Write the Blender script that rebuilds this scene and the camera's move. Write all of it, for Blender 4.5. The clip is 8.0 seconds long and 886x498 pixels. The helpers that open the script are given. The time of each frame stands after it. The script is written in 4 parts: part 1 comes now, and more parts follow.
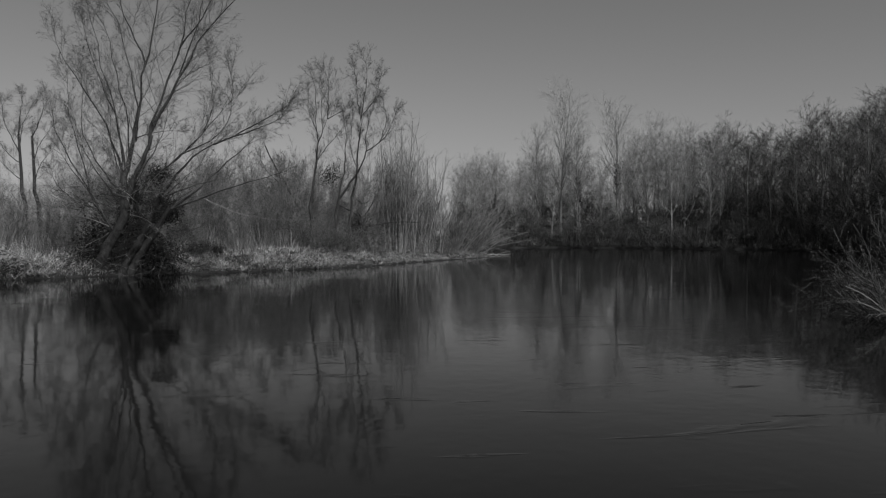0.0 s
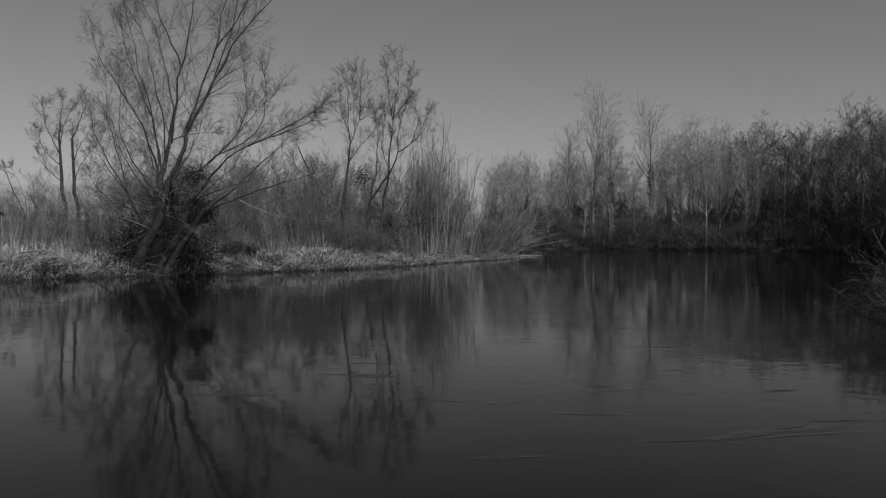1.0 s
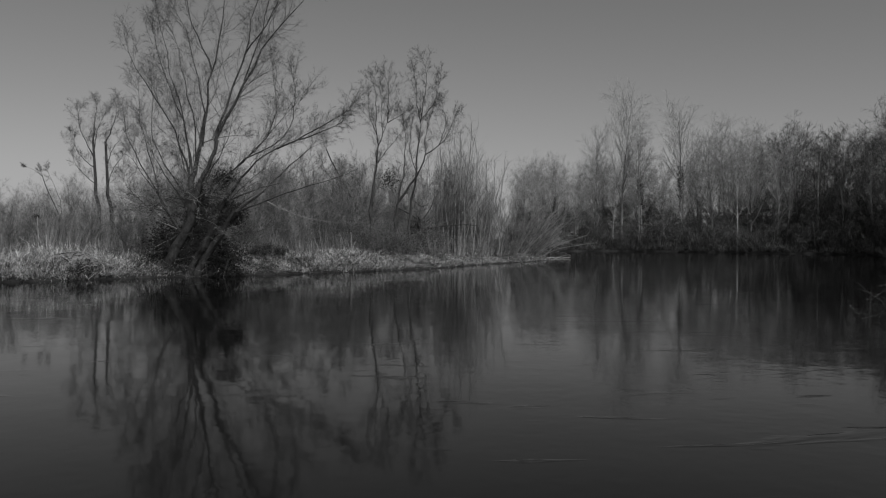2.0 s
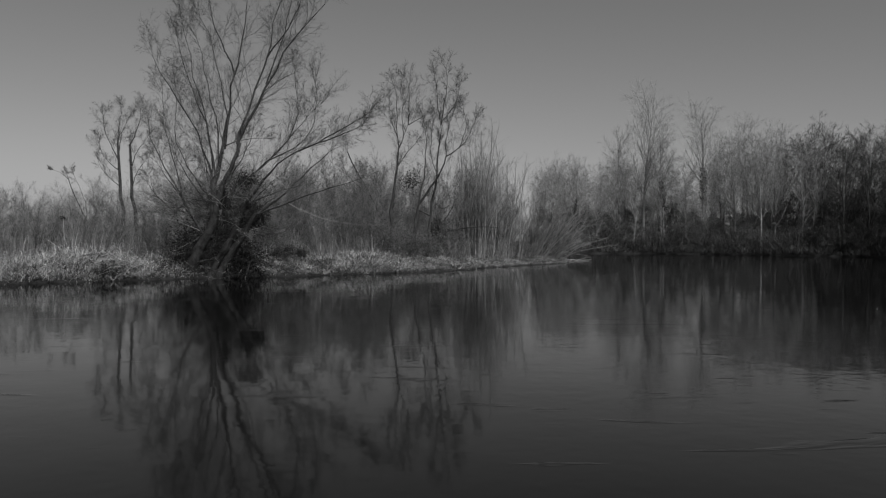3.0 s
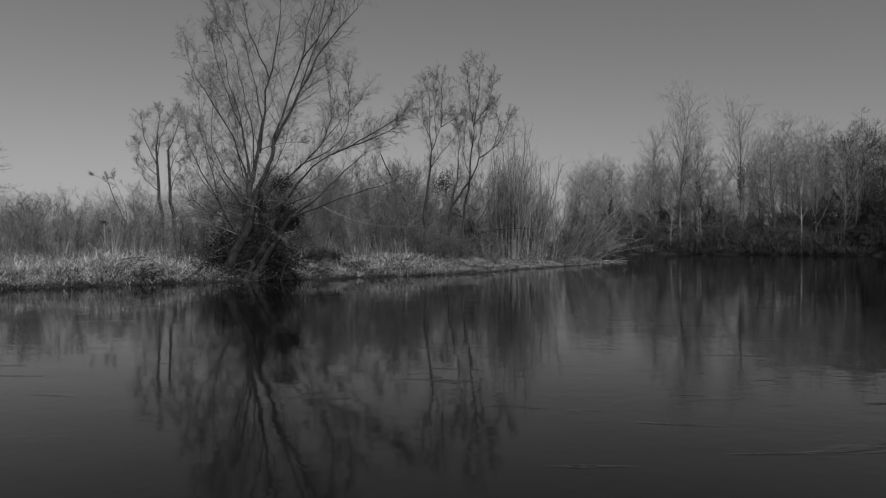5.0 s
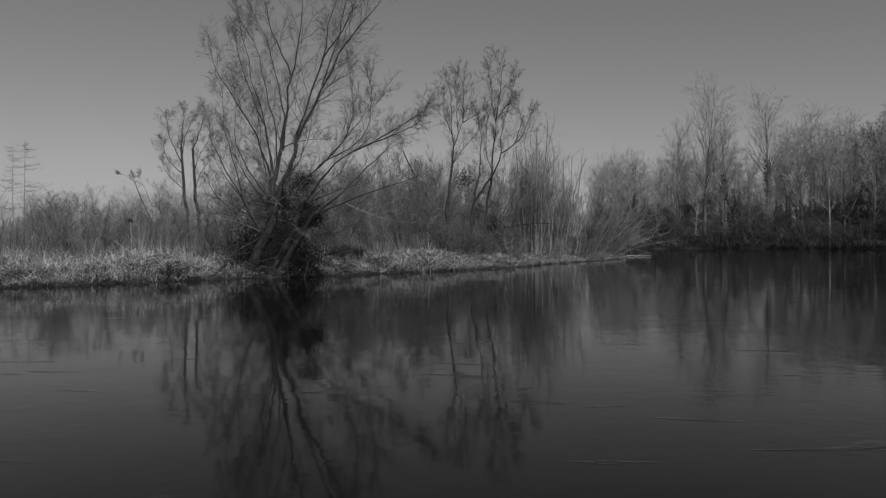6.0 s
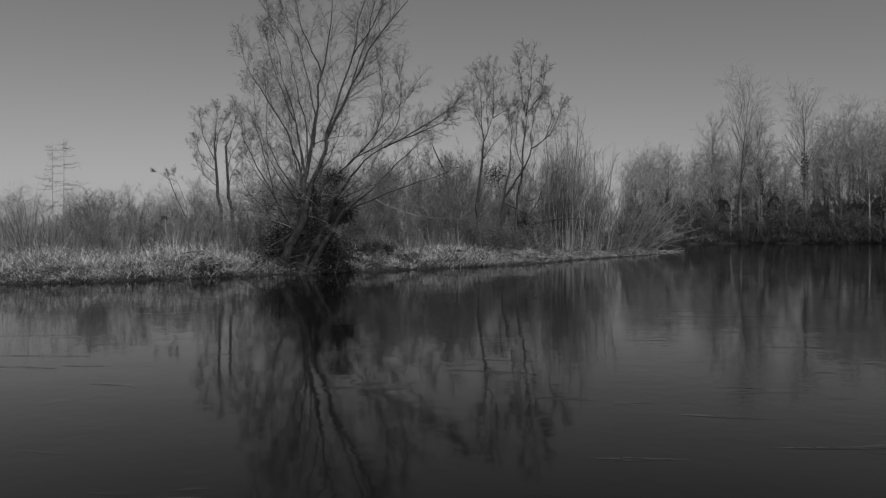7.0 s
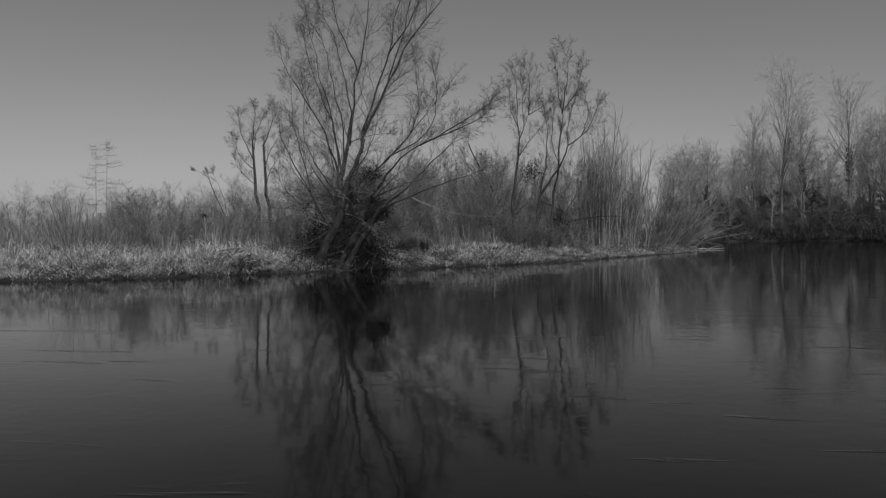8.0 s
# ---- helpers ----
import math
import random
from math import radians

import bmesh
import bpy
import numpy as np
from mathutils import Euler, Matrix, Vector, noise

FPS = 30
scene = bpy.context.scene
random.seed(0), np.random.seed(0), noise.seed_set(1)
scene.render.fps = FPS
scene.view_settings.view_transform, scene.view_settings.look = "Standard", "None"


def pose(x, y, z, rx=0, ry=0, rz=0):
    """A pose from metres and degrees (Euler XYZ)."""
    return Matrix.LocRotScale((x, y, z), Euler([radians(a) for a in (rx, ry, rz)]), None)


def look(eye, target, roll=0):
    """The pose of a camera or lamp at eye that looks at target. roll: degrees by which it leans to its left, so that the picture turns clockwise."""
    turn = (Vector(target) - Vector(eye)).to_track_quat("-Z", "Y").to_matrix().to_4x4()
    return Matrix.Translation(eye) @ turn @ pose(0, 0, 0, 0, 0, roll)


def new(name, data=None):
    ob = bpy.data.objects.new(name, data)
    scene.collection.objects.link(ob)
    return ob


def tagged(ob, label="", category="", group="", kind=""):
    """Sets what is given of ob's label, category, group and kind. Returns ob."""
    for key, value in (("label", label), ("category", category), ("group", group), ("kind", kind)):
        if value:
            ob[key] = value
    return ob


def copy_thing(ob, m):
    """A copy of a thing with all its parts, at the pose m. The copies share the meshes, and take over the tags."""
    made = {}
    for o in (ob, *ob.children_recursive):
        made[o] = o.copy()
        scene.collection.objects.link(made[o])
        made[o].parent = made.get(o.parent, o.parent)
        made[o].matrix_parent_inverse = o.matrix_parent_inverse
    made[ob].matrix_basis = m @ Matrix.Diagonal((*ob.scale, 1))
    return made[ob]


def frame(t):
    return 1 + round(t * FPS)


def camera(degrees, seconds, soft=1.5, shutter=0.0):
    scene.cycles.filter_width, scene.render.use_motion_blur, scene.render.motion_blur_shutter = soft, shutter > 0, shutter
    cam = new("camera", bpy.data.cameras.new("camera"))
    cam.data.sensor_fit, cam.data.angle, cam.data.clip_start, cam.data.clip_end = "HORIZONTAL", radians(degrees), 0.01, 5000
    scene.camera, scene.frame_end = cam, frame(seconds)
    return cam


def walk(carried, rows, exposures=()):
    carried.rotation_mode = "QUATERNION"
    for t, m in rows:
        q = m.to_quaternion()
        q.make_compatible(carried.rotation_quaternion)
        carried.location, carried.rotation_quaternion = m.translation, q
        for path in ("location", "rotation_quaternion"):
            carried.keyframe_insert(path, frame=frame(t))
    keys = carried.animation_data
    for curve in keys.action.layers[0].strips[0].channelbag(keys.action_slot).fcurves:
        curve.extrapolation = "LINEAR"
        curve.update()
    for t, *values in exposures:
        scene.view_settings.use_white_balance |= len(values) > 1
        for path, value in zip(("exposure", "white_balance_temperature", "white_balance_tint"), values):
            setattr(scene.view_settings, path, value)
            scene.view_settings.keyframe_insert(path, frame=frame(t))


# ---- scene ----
cam = camera(60.45, 8.0, soft=1.25)
PATH = [
    # seconds, x, y, z, yaw (to the left), pitch, roll
    (0.0, -0.035, -0.002, 1.498, -7.112, -0.989, 0.031),
    (0.5, -0.021, -0.001, 1.504, -5.821, -0.965, -0.041),
    (1.0, -0.017, -0.000, 1.500, -4.734, -0.928, -0.069),
    (1.5, -0.024, -0.001, 1.501, -3.671, -0.854, -0.063),
    (3.0, -0.026, 0.000, 1.501, -1.141, -0.627, -0.195),
    (3.5, -0.032, 0.000, 1.504, -0.609, -0.522, -0.053),
    (4.0, 0.000, 0.000, 1.500, 0.000, -0.428, -0.000),
    (4.5, -0.001, 0.000, 1.500, 0.684, -0.421, 0.047),
    (6.0, 0.026, -0.000, 1.498, 3.146, -0.802, 0.531),
    (6.5, 0.055, 0.000, 1.497, 4.230, -0.909, 0.662),
    (7.0, 0.090, 0.001, 1.497, 5.513, -1.084, 0.724),
    (7.5, 0.090, 0.001, 1.497, 6.862, -1.253, 0.729),
    (8.0, 0.070, 0.001, 1.501, 8.158, -1.240, 0.748),
]
walk(cam, [(t, pose(x, y, z, 90 + pitch, roll, yaw)) for t, x, y, z, yaw, pitch, roll in PATH],
     exposures=[(0.0, 0.28), (8.0, 0.28)])

# ---- world and sun ----
SUN_AZ, SUN_EL = 155.0, 47.0        # degrees to the right of +y, degrees up
world = bpy.data.worlds.new("sky")
scene.world = world
world.use_nodes = True
wn, wl = world.node_tree.nodes, world.node_tree.links
wn.clear()
sky = wn.new("ShaderNodeTexSky")
sky.sky_type = 'NISHITA'
sky.sun_disc = False
sky.sun_elevation, sky.sun_rotation = radians(SUN_EL), radians(SUN_AZ)
sky.air_density, sky.dust_density, sky.ozone_density = 1.0, 1.0, 1.0
grey = wn.new("ShaderNodeRGBToBW")          # the film is black and white
back = wn.new("ShaderNodeBackground")
back.inputs["Strength"].default_value = 0.05
out = wn.new("ShaderNodeOutputWorld")
wl.new(sky.outputs[0], grey.inputs[0])
wl.new(grey.outputs[0], back.inputs["Color"])
wl.new(back.outputs[0], out.inputs[0])

sun = new("sun", bpy.data.lights.new("sun", 'SUN'))
sun.data.energy, sun.data.angle = 2.4, radians(0.5)
az, el = radians(SUN_AZ), radians(SUN_EL)
sun.matrix_world = look((40 * math.sin(az), 40 * math.cos(az), 40 * math.tan(el)), (0, 0, 0))


# ---- materials: greys, as the film is black and white ----
def material(name, dark, light, scale, rough=0.8, bump=0.3, fine=6.0, stretch=(1, 1, 1), vary=0.0, island=False, patch=0.5):
    """Two scales of noise between two greys, with relief; vary: how far pieces differ from one another."""
    m = bpy.data.materials.new(name)
    m.use_nodes = True
    n, l = m.node_tree.nodes, m.node_tree.links
    b = n["Principled BSDF"]
    b.inputs["Roughness"].default_value = rough
    b.inputs["Specular IOR Level"].default_value = 0.25
    tc = n.new("ShaderNodeTexCoord")
    mp = n.new("ShaderNodeMapping")
    mp.inputs["Scale"].default_value = stretch
    l.new(tc.outputs["Object"], mp.inputs[0])
    big, small = n.new("ShaderNodeTexNoise"), n.new("ShaderNodeTexNoise")
    for node, s, d in ((big, scale, 3), (small, scale * fine, 5)):
        node.inputs["Scale"].default_value = s
        node.inputs["Detail"].default_value = d
        l.new(mp.outputs[0], node.inputs["Vector"])
    mix = n.new("ShaderNodeMix")
    mix.data_type = 'FLOAT'
    mix.inputs[0].default_value = patch
    l.new(small.outputs[0], mix.inputs[2])
    l.new(big.outputs[0], mix.inputs[3])
    value = mix.outputs[0]
    if vary:
        src = n.new("ShaderNodeNewGeometry").outputs["Random Per Island"] if island else n.new("ShaderNodeObjectInfo").outputs["Random"]
        add = n.new("ShaderNodeMath")
        add.operation = 'MULTIPLY_ADD'
        sub = n.new("ShaderNodeMath")
        sub.operation = 'SUBTRACT'
        sub.inputs[1].default_value = 0.5
        l.new(src, sub.inputs[0])
        l.new(sub.outputs[0], add.inputs[0])
        add.inputs[1].default_value = vary
        l.new(value, add.inputs[2])
        value = add.outputs[0]
    ramp = n.new("ShaderNodeValToRGB")
    ramp.color_ramp.elements[0].position, ramp.color_ramp.elements[1].position = 0.3, 0.7
    ramp.color_ramp.elements[0].color = (dark, dark, dark, 1)
    ramp.color_ramp.elements[1].color = (light, light, light, 1)
    l.new(value, ramp.inputs[0])
    l.new(ramp.outputs[0], b.inputs["Base Color"])
    if bump:
        bp = n.new("ShaderNodeBump")
        bp.inputs["Strength"].default_value = bump
        bp.inputs["Distance"].default_value = 0.03
        l.new(small.outputs[0], bp.inputs["Height"])
        l.new(bp.outputs[0], b.inputs["Normal"])
    return m


BARK = material("willow_bark", 0.010, 0.085, 5.0, 0.9, 0.8, 5.0, (1, 1, 0.3))
TWIG = material("twig_bark", 0.06, 0.25, 1.0, 0.75, 0.0, vary=0.5, island=True)
BRIGHT_TWIG = material("pale_twig_bark", 0.09, 0.36, 1.0, 0.7, 0.0, vary=0.6, island=True)
FAR_BARK = material("poplar_bark", 0.10, 0.34, 0.8, 0.9, 0.5, 5.0, (1, 1, 0.3), vary=0.3)
FAR_TWIG = material("poplar_twigs", 0.12, 0.44, 0.4, 0.8, 0.0, vary=0.7, island=True)
# darker than the other twigs: shade of the right wood put into the colour
DARK_TWIG = material("shaded_leafy_twigs", 0.022, 0.14, 0.4, 0.8, 0.0, vary=0.7, island=True)
PALE_BARK = material("birch_bark", 0.20, 0.55, 2.0, 0.7, 0.3, 4.0, (1, 1, 2.5))
BRUSH = material("brush_stems", 0.075, 0.27, 0.25, 0.85, 0.0, vary=0.5, island=True)
UNDER = material("undergrowth_twigs", 0.04, 0.20, 0.3, 0.85, 0.0, vary=0.7, island=True)
# much darker than TWIG: the shade inside the willow's foot is in the colour
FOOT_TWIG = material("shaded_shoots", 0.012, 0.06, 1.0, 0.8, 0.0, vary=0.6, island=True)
IVY = material("ivy_leaves", 0.012, 0.04, 2.0, 0.85, 0.0, vary=0.4, island=True)
GRASS = material("dry_grass", 0.09, 0.68, 1.3, 0.75, 0.0, fine=4.0, vary=0.5, island=True, patch=0.65)
SOIL = material("bank_soil", 0.010, 0.045, 0.6, 0.95, 0.8, 8.0)
LITTER = material("leaf_litter", 0.05, 0.36, 0.5, 0.9, 0.0, vary=0.6, island=True)
DRIFT = material("driftwood", 0.18, 0.42, 3.0, 0.8, 0.5, 5.0, (1, 1, 0.4))


def water_material():
    m = bpy.data.materials.new("river_water")
    m.use_nodes = True
    n, l = m.node_tree.nodes, m.node_tree.links
    b = n["Principled BSDF"]
    b.inputs["Base Color"].default_value = (0.002, 0.002, 0.002, 1)
    b.inputs["Roughness"].default_value = 0.05
    b.inputs["IOR"].default_value = 1.24
    tc = n.new("ShaderNodeTexCoord")
    waves = []
    for s, d, amp in ((0.35, 2, 0.0075), (2.2, 2, 0.0030), (6.0, 1, 0.0019)):
        t = n.new("ShaderNodeTexNoise")
        t.inputs["Scale"].default_value = s
        t.inputs["Detail"].default_value = d
        l.new(tc.outputs["Object"], t.inputs["Vector"])
        k = n.new("ShaderNodeMath")
        k.operation = 'MULTIPLY'
        k.inputs[1].default_value = amp
        l.new(t.outputs[0], k.inputs[0])
        waves.append(k)
    # calm and ruffled patches
    patch = n.new("ShaderNodeTexNoise")
    patch.inputs["Scale"].default_value = 0.09
    patch.inputs["Detail"].default_value = 2
    l.new(tc.outputs["Object"], patch.inputs["Vector"])
    rng_node = n.new("ShaderNodeMapRange")
    rng_node.inputs[1].default_value, rng_node.inputs[2].default_value = 0.45, 0.75
    rng_node.inputs[3].default_value, rng_node.inputs[4].default_value = 0.35, 1.6
    l.new(patch.outputs[0], rng_node.inputs[0])
    # a few long lines where the current turns over
    flow = n.new("ShaderNodeMapping")
    flow.inputs["Scale"].default_value = (0.35, 1.7, 1.0)
    flow.inputs["Rotation"].default_value = (0, 0, 0.25)
    l.new(tc.outputs["Object"], flow.inputs[0])
    line = n.new("ShaderNodeTexNoise")
    line.inputs["Scale"].default_value = 1.0
    line.inputs["Detail"].default_value = 4
    line.inputs["Distortion"].default_value = 1.2
    l.new(flow.outputs[0], line.inputs["Vector"])
    crest = n.new("ShaderNodeMapRange")
    crest.interpolation_type = 'SMOOTHSTEP'
    crest.inputs[1].default_value, crest.inputs[2].default_value = 0.63, 0.71
    crest.inputs[3].default_value, crest.inputs[4].default_value = 0.0, 0.0024
    l.new(line.outputs[0], crest.inputs[0])
    # short broken ripples between them
    fret = n.new("ShaderNodeMapping")
    fret.inputs["Scale"].default_value = (1.1, 3.6, 1.0)
    fret.inputs["Rotation"].default_value = (0, 0, -0.15)
    l.new(tc.outputs["Object"], fret.inputs[0])
    dash = n.new("ShaderNodeTexNoise")
    dash.inputs["Scale"].default_value = 1.0
    dash.inputs["Detail"].default_value = 3
    dash.inputs["Distortion"].default_value = 0.8
    l.new(fret.outputs[0], dash.inputs["Vector"])
    edge = n.new("ShaderNodeMapRange")
    edge.interpolation_type = 'SMOOTHSTEP'
    edge.inputs[1].default_value, edge.inputs[2].default_value = 0.62, 0.76
    edge.inputs[3].default_value, edge.inputs[4].default_value = 0.0, 0.0007
    l.new(dash.outputs[0], edge.inputs[0])
    both = n.new("ShaderNodeMath")
    both.operation = 'ADD'
    l.new(crest.outputs[0], both.inputs[0])
    l.new(edge.outputs[0], both.inputs[1])
    s0 = n.new("ShaderNodeMath")
    s0.operation = 'ADD'
    l.new(waves[0].outputs[0], s0.inputs[0])
    l.new(both.outputs[0], s0.inputs[1])
    s1 = n.new("ShaderNodeMath")
    s1.operation = 'ADD'
    l.new(waves[1].outputs[0], s1.inputs[0])
    l.new(waves[2].outputs[0], s1.inputs[1])
    s2 = n.new("ShaderNodeMath")
    s2.operation = 'MULTIPLY_ADD'
    l.new(s1.outputs[0], s2.inputs[0])
    l.new(rng_node.outputs[0], s2.inputs[1])
    l.new(s0.outputs[0], s2.inputs[2])
    bp = n.new("ShaderNodeBump")
    bp.inputs["Strength"].default_value = 1.0
    bp.inputs["Distance"].default_value = 1.0
    l.new(s2.outputs[0], bp.inputs["Height"])
    l.new(bp.outputs[0], b.inputs["Normal"])
    return m


WATER = water_material()


# ---- mesh helpers ----
class Soup:
    """Vertices and faces gathered from many tubes and leaves, for one mesh."""

    def __init__(self):
        self.v, self.f, self.count = [], [], 0

    def add(self, verts, faces):
        self.v.append(verts)
        self.f.append(faces + self.count)
        self.count += len(verts)

    def tube(self, pts, radii, sides=3):
        pts = np.asarray(pts, float)
        n = len(pts)
        d = np.empty_like(pts)
        d[1:-1], d[0], d[-1] = pts[2:] - pts[:-2], pts[1] - pts[0], pts[-1] - pts[-2]
        d /= np.linalg.norm(d, axis=1)[:, None] + 1e-9
        ref = np.array([0.31, 0.95, 0.05]) if abs(d[0, 1]) < 0.8 else np.array([1.0, 0.1, 0.0])
        a = np.cross(d, ref)
        a /= np.linalg.norm(a, axis=1)[:, None] + 1e-9
        b = np.cross(d, a)
        w = np.arange(sides) * 2 * math.pi / sides
        ring = np.cos(w)[None, :, None] * a[:, None, :] + np.sin(w)[None, :, None] * b[:, None, :]
        verts = (pts[:, None, :] + ring * np.asarray(radii)[:, None, None]).reshape(-1, 3)
        i = np.arange(sides)
        base = np.stack([i, (i + 1) % sides, (i + 1) % sides + sides, i + sides], 1)
        faces = (base[None] + (np.arange(n - 1) * sides)[:, None, None]).reshape(-1, 4)
        self.add(verts, faces)

    def tubes(self, pts, radii, sides=3):
        """Many tubes of the same number of rings at once: pts (tubes, rings, 3), radii (tubes, rings)."""
        m, n = pts.shape[:2]
        d = np.empty_like(pts)
        d[:, 1:-1], d[:, 0], d[:, -1] = pts[:, 2:] - pts[:, :-2], pts[:, 1] - pts[:, 0], pts[:, -1] - pts[:, -2]
        d /= np.linalg.norm(d, axis=2)[..., None] + 1e-9
        ref = np.where(np.abs(d[:, :1, 1:2]) < 0.8, np.array([0.31, 0.95, 0.05]), np.array([1.0, 0.1, 0.0]))
        a = np.cross(d, np.broadcast_to(ref, d.shape))
        a /= np.linalg.norm(a, axis=2)[..., None] + 1e-9
        b = np.cross(d, a)
        w = np.arange(sides) * 2 * math.pi / sides
        ring = np.cos(w)[:, None] * a[:, :, None, :] + np.sin(w)[:, None] * b[:, :, None, :]
        verts = (pts[:, :, None, :] + ring * radii[:, :, None, None]).reshape(-1, 3)
        i = np.arange(sides)
        base = np.stack([i, (i + 1) % sides, (i + 1) % sides + sides, i + sides], 1)
        one = (base[None] + (np.arange(n - 1) * sides)[:, None, None]).reshape(-1, 4)
        self.add(verts, (one[None] + (np.arange(m) * n * sides)[:, None, None]).reshape(-1, 4))

    def leaves(self, places, size, rng, flat=0.6):
        """Small folded leaves or buds at places."""
        places = np.asarray(places, float)
        n = len(places)
        if not n:
            return
        a = rng.normal(size=(n, 3))
        a /= np.linalg.norm(a, axis=1)[:, None]
        b = np.cross(a, rng.normal(size=(n, 3)))
        b /= np.linalg.norm(b, axis=1)[:, None] + 1e-9
        c = np.cross(a, b)
        s = (size * rng.uniform(0.6, 1.4, n))[:, None]
        v = np.stack([places - a * s, places + b * s * flat + c * s * 0.25, places + a * s, places - b * s * flat + c * s * 0.25], 1).reshape(-1, 3)
        f = np.arange(n * 4).reshape(-1, 4)
        self.add(v, f)

    def mesh(self, name, mat, smooth=True):
        me = bpy.data.meshes.new(name)
        v, f = np.concatenate(self.v), np.concatenate(self.f)
        me.vertices.add(len(v))
        me.vertices.foreach_set("co", v.astype(np.float32).ravel())
        me.loops.add(f.size)
        me.loops.foreach_set("vertex_index", f.astype(np.int32).ravel())
        me.polygons.add(len(f))
        me.polygons.foreach_set("loop_start", np.arange(0, f.size, 4, dtype=np.int32))
        me.polygons.foreach_set("use_smooth", np.full(len(f), smooth))
        me.update(calc_edges=True)
        me.materials.append(mat)
        return me


def part(name, soup, mat, parent, label="", smooth=True):
    ob = new(name, soup.mesh(name, mat, smooth))
    ob.parent = parent
    return tagged(ob, label)


def unit(v):
    return v / (np.linalg.norm(v) + 1e-9)


UP = np.array([0.0, 0.0, 1.0])


def units(v):
    return v / (np.linalg.norm(v, axis=-1, keepdims=True) + 1e-9)


def burst(soup, rng, at, d, length, r, rule, min_r, ends=None):
    """Branches from many places at once, each with its side branches.
    rule: per level (segments, side branches, angle, their length, up-turn, wander)."""
    at, q = np.asarray(at, float), units(np.asarray(d, float))
    length, r = np.asarray(length, float), np.asarray(r, float)
    for level, (seg, kids, angle, ratio, up, wander) in enumerate(rule):
        m = len(at)
        pts, dirs = [at], [q]
        for i in range(seg):
            q = units(q + rng.normal(0, wander, (m, 3)) + UP * up)
            dirs.append(q)
            pts.append(pts[-1] + q * (length / seg)[:, None])
        pts, dirs = np.stack(pts, 1), np.stack(dirs, 1)
        soup.tubes(pts, r[:, None] * np.linspace(1, 0.45, seg + 1), 3 if level else 4)
        if not kids:
            if ends is not None:
                ends.append(pts.reshape(-1, 3))
            return
        f = np.clip(0.14 + 0.86 * (np.arange(kids) + rng.uniform(0.1, 1.0, (m, kids))) / kids, 0, 0.99)
        i = (f * seg).astype(int)
        row = np.arange(m)[:, None]
        p0, p1, q0 = pts[row, i], pts[row, i + 1], dirs[row, i + 1]
        at = (p0 + (p1 - p0) * (f * seg - i)[..., None]).reshape(-1, 3)
        side = units(np.cross(q0, rng.normal(size=(m, kids, 3))))
        a = (radians(angle) * rng.uniform(0.55, 1.35, (m, kids)))[..., None]
        q = (q0 * np.cos(a) + side * np.sin(a)).reshape(-1, 3)
        length = (length[:, None] * ratio * (1.2 - 0.65 * f) * rng.uniform(0.65, 1.3, (m, kids))).ravel()
        r = np.maximum(r[:, None] * (1 - 0.55 * f) * 0.55, min_r).ravel()


# ---- river plan ----
LEFT = [(-90, 8), (-40, 17), (-24, 22.3), (-18.5, 23.8), (-14.8, 24.9), (-11.9, 27.3), (-8.8, 29.7), (-5.0, 32.0), (-1.9, 34.6),
        (1.3, 38.0), (4.0, 43.3), (7.9, 49.2), (9.8, 52.6), (10.5, 56), (11.0, 62), (12.2, 72), (14.5, 82)]
FAR = [(18.5, 91), (25, 93), (32.5, 88), (38, 82), (42.5, 77.5), (45.5, 66), (39.5, 50), (31, 36), (19.5, 21.5), (9.0, 10.7), (6, 3.5), (0, -0.6), (-12, -4), (-90, -8)]
RIVER = np.array(LEFT + FAR, float)


def land(x, y):
    """Distance from the shore, positive on land, for arrays."""
    x, y = np.asarray(x, float), np.asarray(y, float)
    best = np.full(x.shape, 1e9)
    inside = np.zeros(x.shape, bool)
    for (ax, ay), (bx, by) in zip(RIVER, np.roll(RIVER, -1, 0)):
        ex, ey = bx - ax, by - ay
        t = np.clip(((x - ax) * ex + (y - ay) * ey) / (ex * ex + ey * ey), 0, 1)
        best = np.minimum(best, np.hypot(x - ax - t * ex, y - ay - t * ey))
        cross = (ay > y) != (by > y)
        with np.errstate(divide="ignore", invalid="ignore"):
            inside ^= cross & (x < ex * (y - ay) / (ey if ey else 1e-9) + ax)
    return np.where(inside, -best, best)


def wob(x, y):
    return 0.5 * np.sin(x * 1.9 + 1.3 * np.sin(y * 0.8)) + 0.3 * np.sin(y * 3.1 + x * 1.1) + 0.2 * np.sin(5.3 * x - 4.1 * y)


def firm(x, y):
    """Distance from the uneven water's edge, positive on land."""
    return land(x, y) + 0.13 * wob(np.asarray(x) * 0.9, np.asarray(y) * 0.9)


def low(x, y):
    """How far the left bank keeps its height on the way to the point."""
    return np.where(np.asarray(x) < 16, np.interp(x, [-2, 3, 9, 14], [1.0, 0.8, 0.5, 0.4]), 1.0)


def height(x, y):
    s = firm(x, y)
    h = np.interp(s, [-6, -1.0, -0.15, 0.05, 0.5, 1.2, 2.0, 4, 12, 60], [-1.6, -0.7, -0.35, 0.10, 0.28, 0.50, 0.64, 0.74, 0.85, 1.0])
    h = np.where((h > 0) & (np.asarray(y) < 75), h * low(x, y), h)
    return h + np.where(s > 0.3, 0.09 * wob(np.asarray(x) * 0.7 + 3, np.asarray(y) * 0.6), 0)


def stretch(a, b, step, ends):
    mid = np.arange(a, b, step)
    low = a - np.cumsum(np.geomspace(1.5 * step, ends[0], 22))[::-1]
    high = b + np.cumsum(np.geomspace(1.5 * step, ends[1], 22))
    return np.concatenate([low, mid, high])


